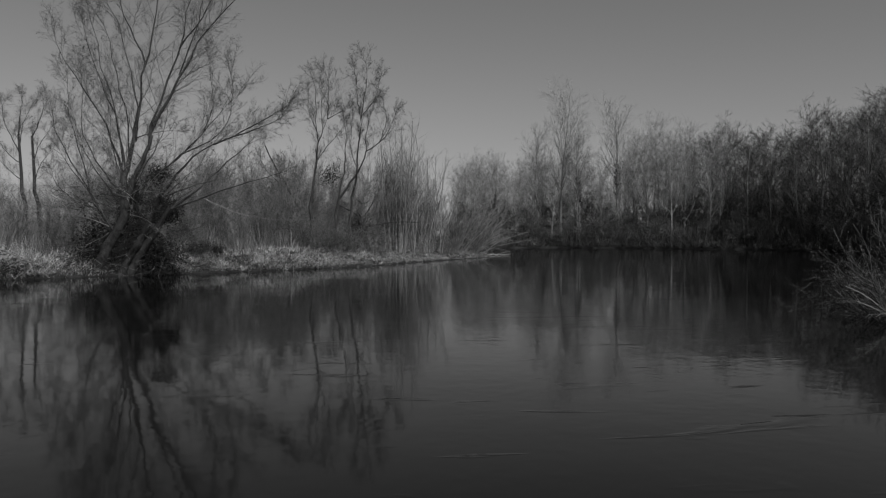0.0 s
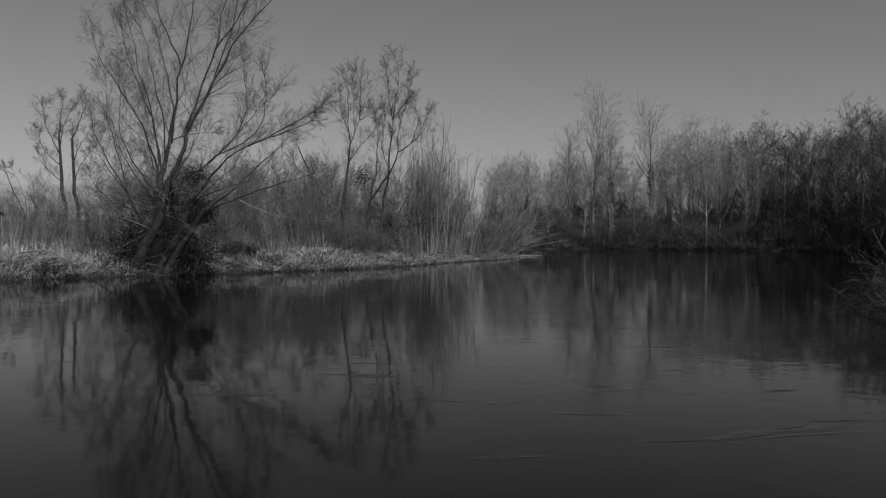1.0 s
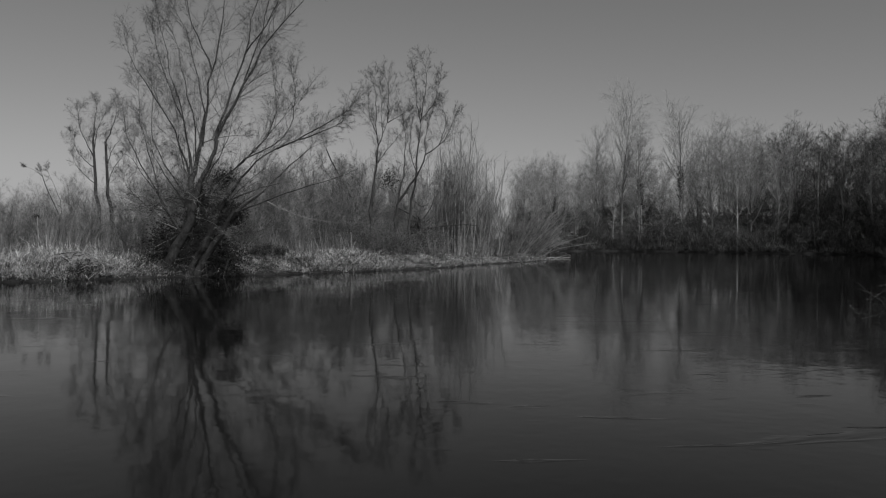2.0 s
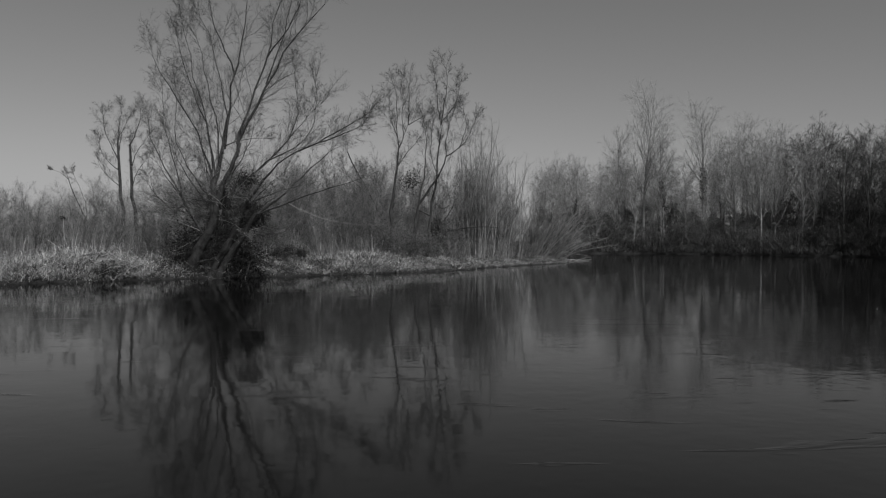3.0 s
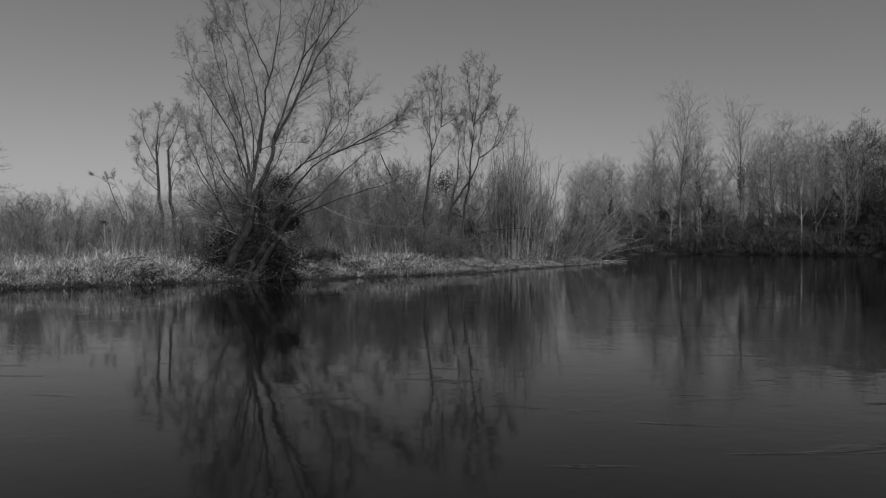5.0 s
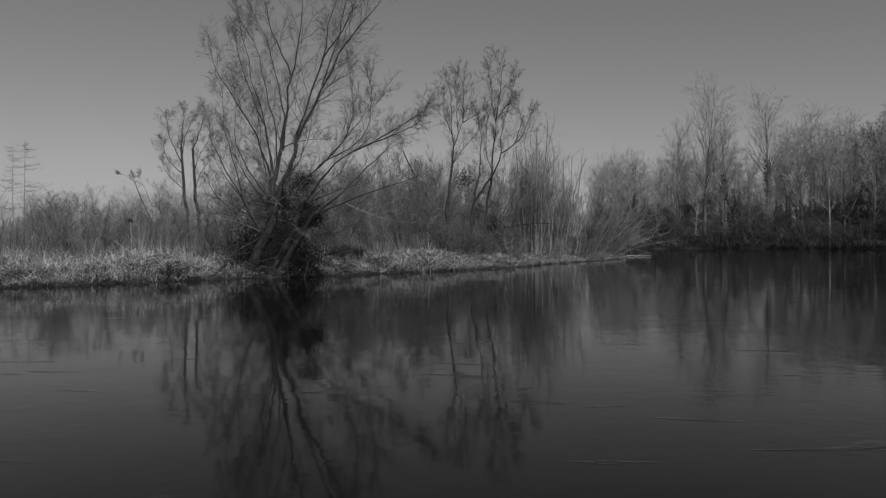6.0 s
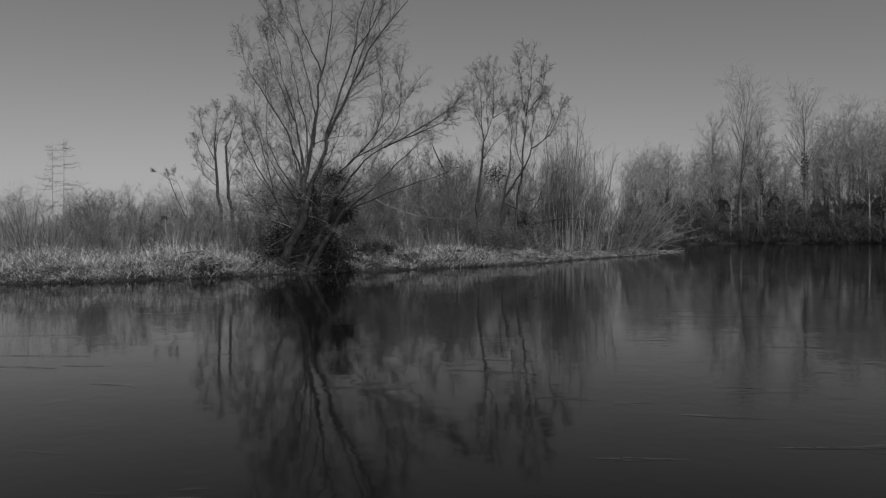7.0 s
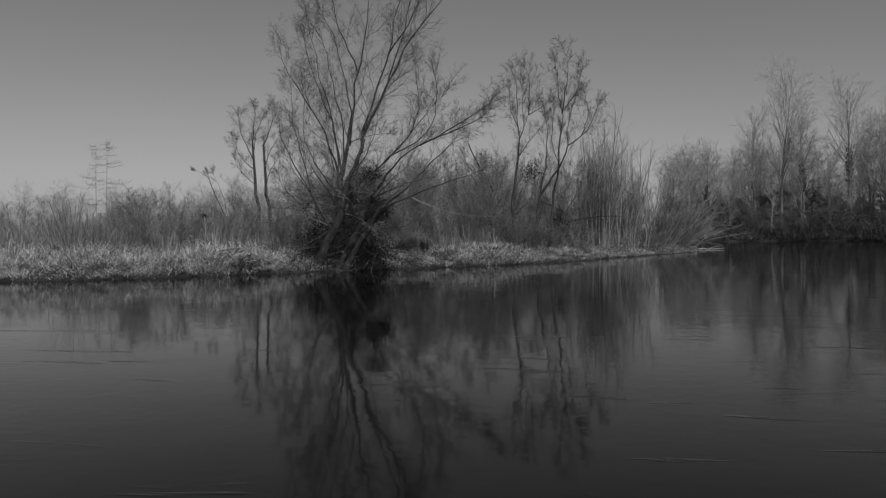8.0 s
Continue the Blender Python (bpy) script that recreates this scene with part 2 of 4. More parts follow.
def build_ground():
    xs = np.concatenate([stretch(-34, 20, 0.25, (300, 1.0))[:-22], np.arange(20, 56, 1.0), 56 + np.cumsum(np.geomspace(1.5, 300, 22))])
    ys = np.concatenate([stretch(15, 62, 0.25, (60, 1.0))[:-22], np.arange(62, 110, 1.0), 110 + np.cumsum(np.geomspace(1.5, 500, 24))])
    gx, gy = np.meshgrid(xs, ys)
    v = np.stack([gx, gy, height(gx, gy)], -1).reshape(-1, 3)
    w, h = len(xs), len(ys)
    i = (np.arange(h - 1)[:, None] * w + np.arange(w - 1)).ravel()
    s = Soup()
    s.add(v, np.stack([i, i + 1, i + 1 + w, i + w], 1))
    tagged(new("ground", s.mesh("ground", SOIL)), "low earthen river banks with litter and matted grass", "ground", kind="structure")


def build_water():
    s = Soup()
    x0, x1, y0, y1 = -120.0, 70.0, -12.0, 110.0
    s.add(np.array([[x0, y0, 0], [x1, y0, 0], [x1, y1, 0], [x0, y1, 0]]), np.array([[0, 1, 2, 3]]))
    tagged(new("water", s.mesh("water", WATER)), "calm dark river water mirroring bare trees and sky", "water", kind="structure")


build_ground()
build_water()


def ground_at(x, y):
    return float(height(np.array([x]), np.array([y]))[0])


def thing(name, x, y, label, category, group="", kind="", sink=0.05):
    ob = new(name)
    ob.empty_display_size = 0.3
    ob.location = (x, y, ground_at(x, y) - sink)
    return tagged(ob, label, category, group, kind)


# ---- the large willow on the bank ----


def limb_path(u0, w0, u1, w1, bow, v0, v1, n=9):
    """A limb between two places in the tree's own upright plane, bowed sideways; v: depth towards the back."""
    t = np.linspace(0, 1, n)
    du, dw = u1 - u0, w1 - w0
    b = bow * 4 * t * (1 - t)
    kink = 0.012 * np.hypot(du, dw) * (np.sin(t * 9 + u1) + 0.7 * np.sin(t * 21 + 3 * w0))
    return np.stack([u0 + du * t - dw * b + kink, v0 + (v1 - v0) * t, w0 + dw * t + du * b], 1)


FINE = [(6, 8, 44, 0.46, 0.05, 0.12), (3, 5, 46, 0.62, 0.03, 0.17), (1, 0, 0, 0, 0.03, 0.12)]


def dressed_limb(tree, rng, spec, built, mat=None, fine=FINE, min_r=0.0048, buds=0.0, thick=1.0):
    """A limb with its shoots. spec: part, from u, w to u, w, bow, depth, radius, shoots, their length."""
    name, u0, w0, u1, w1, bow, v1, r, shoots, shoot_len = spec
    v0 = v1 * 0.15
    if built:           # grow out of the nearest wood that stands already
        old = np.concatenate(built)
        k = np.argmin(np.hypot(old[:, 0] - u0, old[:, 2] - w0))
        if np.hypot(old[k, 0] - u0, old[k, 2] - w0) < 0.45 and w0 > 0.3:
            u0, v0, w0 = old[k]
    pts = limb_path(u0, w0, u1, w1, bow, v0, v1)
    tt = np.linspace(0, 8, 41)
    built.append(np.stack([np.interp(tt, np.arange(9), pts[:, j]) for j in range(3)], 1))
    length = math.hypot(u1 - u0, w1 - w0)
    t = np.linspace(0, 1, len(pts))
    s = Soup()
    s.tube(pts, r * thick * ((0.78 - 0.62 * t ** 0.8) if name == "limb" else (1 - (0.55 if length > 2.9 else 0.35) * t)), 7)
    wood = part(name, s, mat or BARK, tree)
    if not shoots:
        return
    n = round(shoots * 0.95)
    f = np.clip(0.12 + 0.86 * (np.arange(n) + rng.uniform(0, 1, n)) / n, 0, 0.99) * 8
    i = f.astype(int)
    at = pts[i] + (pts[i + 1] - pts[i]) * (f - i)[:, None]
    d = units(pts[i + 1] - pts[i])
    a = np.radians(rng.uniform(22, 68, n))[:, None]
    q = d * np.cos(a) + units(np.cross(d, rng.normal(size=(n, 3)))) * np.sin(a) + UP * 0.3
    size = shoot_len * rng.uniform(0.5, 1.3, n) * (1.2 - 0.45 * f / 8)
    # the limb runs out into shoots
    at = np.concatenate([at, np.repeat(pts[-1:], 4, 0)])
    q = np.concatenate([q, units(pts[-1] - pts[-2]) + rng.normal(0, 0.22, (4, 3)) + UP * 0.15])
    size = np.concatenate([size, shoot_len * rng.uniform(0.6, 1.1, 4)])
    twigs, ends = Soup(), []
    burst(twigs, rng, at, q, size, np.maximum(r * 0.2 * (1 - 0.5 * np.append(f / 8, [1] * 4)), 0.008), fine, min_r, ends)
    if buds:
        e = np.concatenate(ends)
        twigs.leaves(e + rng.normal(0, 0.02, e.shape), buds, rng)
    tagged(part("spray", twigs, TWIG, wood, "fine bare twigs"), kind="stuff")


def build_willow():
    rng = np.random.default_rng(11)
    tree = thing("willow_tree", -8.70, 30.1, "large bare multi-stemmed willow leaning over the water's edge", "tree")
    tree.location.z = -0.1
    built = []
    for spec in (
            # leaning stems and the two that carry the crown
            ("trunk", -0.92, 0.04, 0.39, 2.48, -0.01, -0.3, 0.25, 0, 0),
            ("trunk", 0.03, 0.04, 1.20, 2.30, -0.01, 0.1, 0.18, 0, 0),
            ("trunk", 0.39, 0.04, 2.02, 2.66, 0.01, -0.4, 0.17, 0, 0),
            ("trunk", 0.35, 2.12, 0.53, 5.37, 0.03, 0.3, 0.15, 4, 1.4),
            ("trunk", 0.44, 2.66, 1.34, 5.42, 0.01, -0.1, 0.125, 3, 1.2)):
        dressed_limb(tree, rng, spec, built)
    for spec in (
            # middle of the crown
            ("limb", 0.53, 5.19, 1.52, 11.90, -0.01, 0.4, 0.075, 16, 1.7),
            ("limb", 0.50, 5.10, -0.56, 10.55, -0.08, 0.9, 0.05, 15, 1.6)):
        dressed_limb(tree, rng, spec, built)
    dressed_limb(tree, rng, ("limb", 0.93, 8.17, -0.11, 11.79, 0.04, 0.0, 0.05, 13, 1.5), built)
    dressed_limb(tree, rng, ("limb", 1.34, 5.33, 4.60, 10.80, 0.05, -0.3, 0.09, 17, 1.5), built)
    dressed_limb(tree, rng, ("limb", 1.14, 4.90, 3.06, 12.01, 0.00, 0.5, 0.075, 17, 1.8), built)
    dressed_limb(tree, rng, ("limb", 2.33, 8.74, 4.25, 11.97, -0.04, -0.6, 0.045, 13, 1.6), built)
    dressed_limb(tree, rng, ("limb", 2.45, 7.72, 3.69, 11.56, -0.01, -0.9, 0.04, 12, 1.5), built)
    # side away from the point
    dressed_limb(tree, rng, ("limb", 0.35, 3.88, -1.95, 8.60, -0.04, -0.7, 0.06, 16, 1.35), built)
    dressed_limb(tree, rng, ("limb", 0.32, 4.15, -1.45, 9.60, -0.02, 0.6, 0.055, 16, 1.4), built)
    dressed_limb(tree, rng, ("limb", 0.37, 4.47, -0.78, 9.76, -0.04, 1.0, 0.05, 15, 1.7), built)
    dressed_limb(tree, rng, ("limb", 0.37, 3.66, -1.10, 10.50, -0.03, -0.2, 0.045, 14, 1.35), built)
    dressed_limb(tree, rng, ("limb", -0.20, 1.85, -2.45, 6.20, 0.04, 0.3, 0.065, 12, 1.1), built)
    dressed_limb(tree, rng, ("limb", -0.56, 2.64, -2.18, 7.54, 0.04, 1.2, 0.045, 14, 1.4), built)
    dressed_limb(tree, rng, ("limb", 0.03, 3.20, -1.51, 7.16, 0.13, 0.9, 0.045, 14, 1.5), built)
    dressed_limb(tree, rng, ("limb", -0.38, 2.30, -1.78, 4.56, -0.02, -0.6, 0.045, 12, 1.2), built)
    # side towards the point
    dressed_limb(tree, rng, ("limb", 1.25, 2.35, 3.69, 5.10, 0.09, -0.5, 0.11, 6, 1.1), built)
    dressed_limb(tree, rng, ("limb", 3.60, 5.06, 6.45, 6.55, -0.03, -0.9, 0.05, 17, 1.1), built)
    dressed_limb(tree, rng, ("limb", 4.37, 5.37, 6.13, 6.10, -0.03, -0.5, 0.04, 13, 1.0), built)
    dressed_limb(tree, rng, ("limb", 1.66, 2.57, 4.73, 5.19, -0.02, 0.5, 0.07, 10, 1.1), built)
    dressed_limb(tree, rng, ("limb", 2.02, 2.57, 6.04, 3.93, 0.01, -1.1, 0.05, 10, 0.9), built)
    dressed_limb(tree, rng, ("limb", 1.66, 2.84, 3.69, 3.66, 0.04, -0.8, 0.045, 8, 0.9), built)
    dressed_limb(tree, rng, ("limb", 1.48, 3.93, 4.28, 7.13, -0.02, 0.8, 0.04, 14, 1.4), built)
    dressed_limb(tree, rng, ("limb", 1.66, 4.11, 3.15, 8.63, -0.18, 1.3, 0.04, 15, 1.5), built)
    dressed_limb(tree, rng, ("limb", 2.33, 4.83, 4.10, 7.95, -0.22, 0.9, 0.04, 14, 1.4), built)
    # thinner limbs inside the lower crown
    for spec in (("limb", 0.10, 2.60, -1.30, 5.60, 0.05, -0.5, 0.04, 14, 1.2), ("limb", 0.35, 3.00, -0.60, 6.60, 0.03, 1.0, 0.04, 14, 1.3),
                 ("limb", 0.80, 3.20, 1.70, 6.40, -0.04, 0.9, 0.04, 13, 1.3), ("limb", 1.20, 2.50, 2.90, 4.30, 0.05, 0.6, 0.04, 12, 1.1)):
        dressed_limb(tree, rng, spec, built)
    dressed_limb(tree, rng, ("limb", -0.50, 1.90, -2.60, 3.90, 0.06, 0.7, 0.04, 14, 1.1), built)
    # thin dead limbs that catch the light
    dressed_limb(tree, rng, ("limb", 0.57, 5.28, 2.33, 5.55, 0.06, -0.4, 0.03, 6, 0.7), built)
    dressed_limb(tree, rng, ("limb", -0.04, 2.07, -1.78, 2.53, -0.03, -0.9, 0.018, 6, 0.7), built, BRIGHT_TWIG)
    dressed_limb(tree, rng, ("limb", 3.30, 2.80, 6.70, 2.20, -0.07, -1.0, 0.022, 5, 0.5), built, BRIGHT_TWIG)
    dressed_limb(tree, rng, ("limb", 0.30, 2.40, 1.60, 1.90, 0.10, -0.7, 0.016, 4, 0.4), built, BRIGHT_TWIG)
    # shoots tangled round the foot, shade coloured in dark, pale dead ones hanging out
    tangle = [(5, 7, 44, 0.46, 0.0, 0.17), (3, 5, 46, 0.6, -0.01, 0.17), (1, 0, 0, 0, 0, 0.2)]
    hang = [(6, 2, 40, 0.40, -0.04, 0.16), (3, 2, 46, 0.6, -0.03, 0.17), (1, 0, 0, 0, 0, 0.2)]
    for name, n, mat, label, r, long in (("foot_growth", 240, FOOT_TWIG, "tangle of thin shoots round the trunks, coloured dark for shade", 0.010, 1.5),
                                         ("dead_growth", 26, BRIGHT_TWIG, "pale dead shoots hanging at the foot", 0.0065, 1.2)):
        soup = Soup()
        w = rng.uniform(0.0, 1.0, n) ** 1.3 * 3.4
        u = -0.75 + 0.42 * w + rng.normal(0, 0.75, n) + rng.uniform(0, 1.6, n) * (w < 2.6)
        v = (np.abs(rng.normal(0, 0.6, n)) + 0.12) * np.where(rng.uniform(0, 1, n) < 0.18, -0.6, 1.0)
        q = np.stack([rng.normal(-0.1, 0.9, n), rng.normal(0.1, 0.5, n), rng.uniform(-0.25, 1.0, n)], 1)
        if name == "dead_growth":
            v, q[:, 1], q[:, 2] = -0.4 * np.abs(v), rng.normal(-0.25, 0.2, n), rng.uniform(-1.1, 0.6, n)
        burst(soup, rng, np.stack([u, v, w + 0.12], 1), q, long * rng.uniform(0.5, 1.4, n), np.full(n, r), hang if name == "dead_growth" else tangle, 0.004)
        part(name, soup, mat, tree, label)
    ivy = Soup()
    for c, size, n in (((0.45, 0.1, 2.9), (0.24, 0.2, 0.65), 2200), ((1.65, 0.0, 2.55), (0.42, 0.3, 0.32), 2600), ((1.45, 0.3, 3.95), (0.35, 0.3, 0.26), 700),
                       ((-0.75, 0.1, 1.3), (0.5, 0.4, 0.75), 3200), ((1.3, 0.0, 0.75), (0.75, 0.3, 0.55), 3600), ((-1.3, 0.0, 0.55), (0.45, 0.3, 0.4), 1500), ((0.55, 0.2, 1.4), (0.35, 0.3, 0.8), 1800)):
        pts = np.array(c) + (0, 0.2, 0) + rng.normal(size=(n, 3)) * np.array(size) * 0.7
        ivy.leaves(pts[pts[:, 2] > 0.1], 0.04, rng)
    part("ivy", ivy, IVY, tree, "dark ivy and caught flood debris")


build_willow()


# ---- slender trees behind the bank edge ----
def build_slender(x, y, limbs, label, seed, z=None, min_r=0.0056, buds=0.0, ivy=(), thick=0.8):
    rng = np.random.default_rng(seed)
    tree = thing("bare_tree", x, y, label, "tree", sink=0.1)
    if z is not None:       # limbs are given from this height
        limbs = [(n, a, b + z - tree.location.z, c, d + z - tree.location.z, *rest) for n, a, b, c, d, *rest in limbs]
        low_end = min(limbs, key=lambda s: s[2])
        limbs = [(s[0], s[1], 0.0, *s[3:]) if s[0] == "trunk" and s[2] < low_end[2] + 0.3 else s for s in limbs]
    built = []
    for spec in limbs:
        dressed_limb(tree, rng, spec, built, min_r=min_r, buds=buds, thick=thick)
    if ivy:
        s = Soup()
        for c, size, n in ivy:
            s.leaves(np.array(c) + rng.normal(size=(n, 3)) * np.array(size), 0.045, rng)
        part("ivy", s, IVY, tree, "dark ivy in the crook of the stems")
    return tree


build_slender(-2.0, 41.0, [
    ("trunk", 0.11, 0.33, 0.26, 5.08, 0.03, 0, 0.14, 3, 1.0),
    ("limb", 0.26, 5.02, 0.11, 9.55, -0.03, 0.3, 0.06, 9, 1.2),
    ("limb", 0.23, 4.78, 0.90, 7.40, 0.05, -0.2, 0.075, 3, 0.9),
    ("limb", 0.90, 7.33, 0.87, 9.65, -0.04, -0.3, 0.05, 9, 1.1),
    ("limb", 0.90, 7.33, 1.86, 7.96, 0.00, 0.2, 0.045, 7, 1.0),
    ("limb", 0.32, 5.20, 1.78, 7.13, 0.00, 0.5, 0.045, 8, 1.0),
    ("limb", 0.23, 6.66, -0.19, 8.75, 0.05, 0.8, 0.04, 7, 1.0),
    ("limb", 0.57, 6.66, 0.54, 8.85, -0.01, -0.5, 0.035, 7, 1.0),
], "slender bare tree with forked stems behind the bank", 101, 0.35, ivy=(((1.0, 0.3, 4.1), (0.28, 0.3, 0.3), 420),))
build_slender(-0.8, 41.6, [
    ("trunk", 0.18, 0.32, 0.43, 4.27, 0.04, 0, 0.11, 3, 1.0),
    ("limb", 0.43, 4.21, 0.55, 7.50, -0.05, 0.3, 0.065, 8, 1.0),
    ("trunk", 0.80, 0.32, 1.39, 6.37, 0.01, 0.3, 0.11, 4, 1.0),
    ("limb", 1.39, 6.31, 1.45, 7.55, -0.05, 0.1, 0.065, 4, 0.9),
    ("limb", 1.45, 7.49, 1.17, 10.15, 0.01, 0.4, 0.05, 9, 1.1),
    ("limb", 1.45, 7.49, 1.79, 10.45, -0.03, -0.3, 0.05, 10, 1.1),
    ("limb", 1.48, 7.61, 2.49, 9.45, -0.09, -0.6, 0.045, 9, 1.0),
    ("trunk", 0.31, 3.16, 1.79, 5.69, -0.04, -0.3, 0.09, 4, 1.0),
    ("limb", 1.79, 5.69, 3.30, 7.65, -0.11, -0.4, 0.055, 9, 1.0),
    ("limb", 1.79, 5.69, 2.10, 7.95, 0.07, 0.4, 0.045, 8, 1.0),
    ("limb", 2.41, 6.25, 2.72, 8.55, -0.10, 0.5, 0.045, 9, 1.0),
    ("limb", 1.29, 4.58, 1.05, 7.75, 0.08, 0.6, 0.04, 8, 1.0),
], "tall slender bare tree with upswept limbs", 102, 0.35)
build_slender(-19.7, 50.0, [
    ("trunk", -0.30, 0.30, -0.66, 7.08, -0.03, 0, 0.13, 4, 1.0),
    ("limb", -0.62, 7.00, -0.40, 9.3, 0.00, 0.2, 0.05, 11, 1.1),
    ("limb", -0.51, 6.04, -1.38, 8.7, 0.06, -0.3, 0.045, 11, 1.1),
    ("limb", -0.44, 5.30, -1.85, 7.03, 0.11, 0.3, 0.04, 9, 1.0),
    ("limb", -0.40, 4.20, -1.70, 5.90, 0.08, -0.3, 0.035, 9, 0.9),
    ("limb", -0.55, 6.40, 0.10, 9.0, 0.05, 0.4, 0.04, 10, 1.0),
], "bare tree with a straight dark stem in the brush", 103, 0.7, thick=1.15)
build_slender(-19.4, 50.6, [
    ("trunk", 0.16, 0.30, -0.39, 7.08, -0.01, 0, 0.13, 4, 1.0),
    ("limb", -0.39, 7.00, 0.35, 9.2, -0.06, 0.2, 0.05, 11, 1.1),
    ("limb", -0.20, 5.50, 0.75, 7.6, 0.06, 0.3, 0.04, 9, 1.0),
    ("limb", -0.05, 4.30, 1.10, 6.4, 0.06, -0.2, 0.035, 9, 0.9),
], "bare forked tree in the brush", 104, 0.7, thick=1.15)
build_slender(-20.2, 46.0, [
    ("trunk", 0.40, 0.30, -1.47, 4.53, -0.02, 0, 0.055, 3, 0.7),
    ("limb", -1.40, 4.46, -2.36, 5.00, -0.06, 0.2, 0.03, 1, 0.4),
    ("limb", -0.10, 2.03, -1.00, 4.66, -0.08, -0.2, 0.035, 2, 0.6),
], "small bare tree leaning over the brush", 105, 0.7)
build_slender(-2.8, 44.0, [
    ("trunk", 0.55, 0.10, -1.97, 6.20, -0.05, 0, 0.085, 9, 0.9),
    ("limb", -0.60, 3.60, -2.10, 5.20, 0.05, 0.3, 0.04, 8, 0.9),
], "bare tree leaning towards the willow", 106, 0.4, buds=0.012)


# ---- kinds of trees for woods and thickets ----
def kind_of_tree(name, seed, tall, trunk_r, crown_from, rule, crown_mat, trunk_mat, label, limbs=26, limb_angle=38, limb_len=0.28, leaf=0.0, leaf_n=1, ivy=0.0, stems=1, min_r=0.0105, dome=(0.8, 1.0, 0.9), leader=0.78):
    """One tree of a kind at the origin: trunk (or several stems), crown of branches and twigs, and ivy.
    dome: length of the limbs low, in the middle and at the top of the crown; leader: how far up the trunk runs."""
    rng = np.random.default_rng(seed)
    tree = new(name)
    tree.empty_display_size = 0.3
    crown, ends = Soup(), []
    n = 9
    t = np.linspace(0, 1, n)
    k = max(4, limbs // stems)
    for s in range(stems):
        lean = rng.normal(0, 0.03 if stems == 1 else 0.14, 2)
        h = tall * leader * (1.0 if s == 0 else rng.uniform(0.7, 0.95))
        pts = np.stack([lean[0] * h * t ** 1.3 + 0.012 * h * np.sin(t * 5 + seed + s), lean[1] * h * t + 0.012 * h * np.cos(t * 4 + seed), h * t], 1)
        trunk = Soup()
        trunk.tube(pts, trunk_r * (1 - 0.85 * t) * (1 if stems == 1 else 0.8), 6)
        part("trunk", trunk, trunk_mat, tree)
        g = (np.arange(k) + rng.uniform(0, 1, k)) / k
        f = np.minimum(crown_from + (0.985 - crown_from) * g, 0.985)
        i = np.minimum((f * (n - 1)).astype(int), n - 2)
        at = pts[i] + (pts[i + 1] - pts[i]) * (f * (n - 1) - i)[:, None]
        a = rng.uniform(0, 2 * math.pi, k)
        ang = radians(limb_angle) * rng.uniform(0.5, 1.3, k) * (1 - 0.15 * g)
        q = np.stack([np.cos(a) * np.sin(ang), np.sin(a) * np.sin(ang), np.cos(ang)], 1)
        size = tall * limb_len * np.interp(g, [0, 0.5, 1], dome) * rng.uniform(0.6, 1.2, k)
        burst(crown, rng, at, q, size, np.maximum(trunk_r * (1 - 0.9 * f) * 0.42, min_r * 1.3), rule, min_r, ends)
    if leaf:
        e = np.repeat(np.concatenate(ends), leaf_n, 0)
        crown.leaves(e + rng.normal(0, 0.04 + leaf * 1.5, e.shape), leaf, rng)
    part("crown", crown, crown_mat, tree)
    if ivy:
        s = Soup()
        n = 900
        z = (0.36 + (ivy - 0.36) * rng.beta(1.4, 1.6, n)) * tall * leader
        a = rng.uniform(0, 2 * math.pi, n)
        rr = trunk_r + np.abs(rng.normal(0, 0.17, n))
        s.leaves(np.stack([np.interp(z, pts[:, 2], pts[:, 0]) + rr * np.cos(a), np.interp(z, pts[:, 2], pts[:, 1]) + rr * np.sin(a), z], 1), 0.08, rng)
        part("ivy", s, IVY, tree, "dark ivy climbing the trunk")
    return tagged(tree, label, "shrub" if name in ("shrub", "brush_bush") else "tree")


SLIM = [(4, 7, 42, 0.48, 0.06, 0.09), (2, 5, 44, 0.66, 0.04, 0.12), (1, 0, 0, 0, 0.03, 0.1)]
THICK = [(4, 7, 46, 0.50, 0.05, 0.09), (2, 6, 44, 0.56, 0.03, 0.10), (1, 0, 0, 0, 0.04, 0.1)]
PLAIN = [(3, 6, 42, 0.52, 0.08, 0.08), (1, 5, 42, 0.68, 0.06, 0.08), (1, 0, 0, 0, 0.06, 0.1)]
VASE = (0.8, 1.0, 0.95)
POPLARS = [kind_of_tree("poplar_tree", 21, 21.0, 0.19, 0.34, SLIM, FAR_TWIG, FAR_BARK, "tall bare poplar with upswept branches on the far bank", 44, 32, 0.24, dome=VASE),
           kind_of_tree("poplar_tree", 22, 19.6, 0.19, 0.42, SLIM, FAR_TWIG, FAR_BARK, "tall bare poplar with an ivy-clad trunk on the far bank", 34, 34, 0.24, ivy=0.68, dome=VASE),
           kind_of_tree("poplar_tree", 23, 17.0, 0.18, 0.34, SLIM, FAR_TWIG, FAR_BARK, "bare poplar with dense ivy low on its trunk", 34, 34, 0.24, ivy=0.66, dome=VASE)]
BIRCHES = [kind_of_tree("birch_tree", 24, 15.5, 0.10, 0.3, SLIM, FAR_TWIG, PALE_BARK, "bare birch with a pale trunk in the far wood", 30, 40, 0.26)]
ROUGH = [kind_of_tree("wood_tree", 30 + k, 13.0, 0.13, 0.22, SLIM, FAR_TWIG, FAR_BARK, "slim bare tree in the wood on the far bank", 30, 36, 0.26, dome=(0.8, 1.0, 0.95)) for k in range(4)]
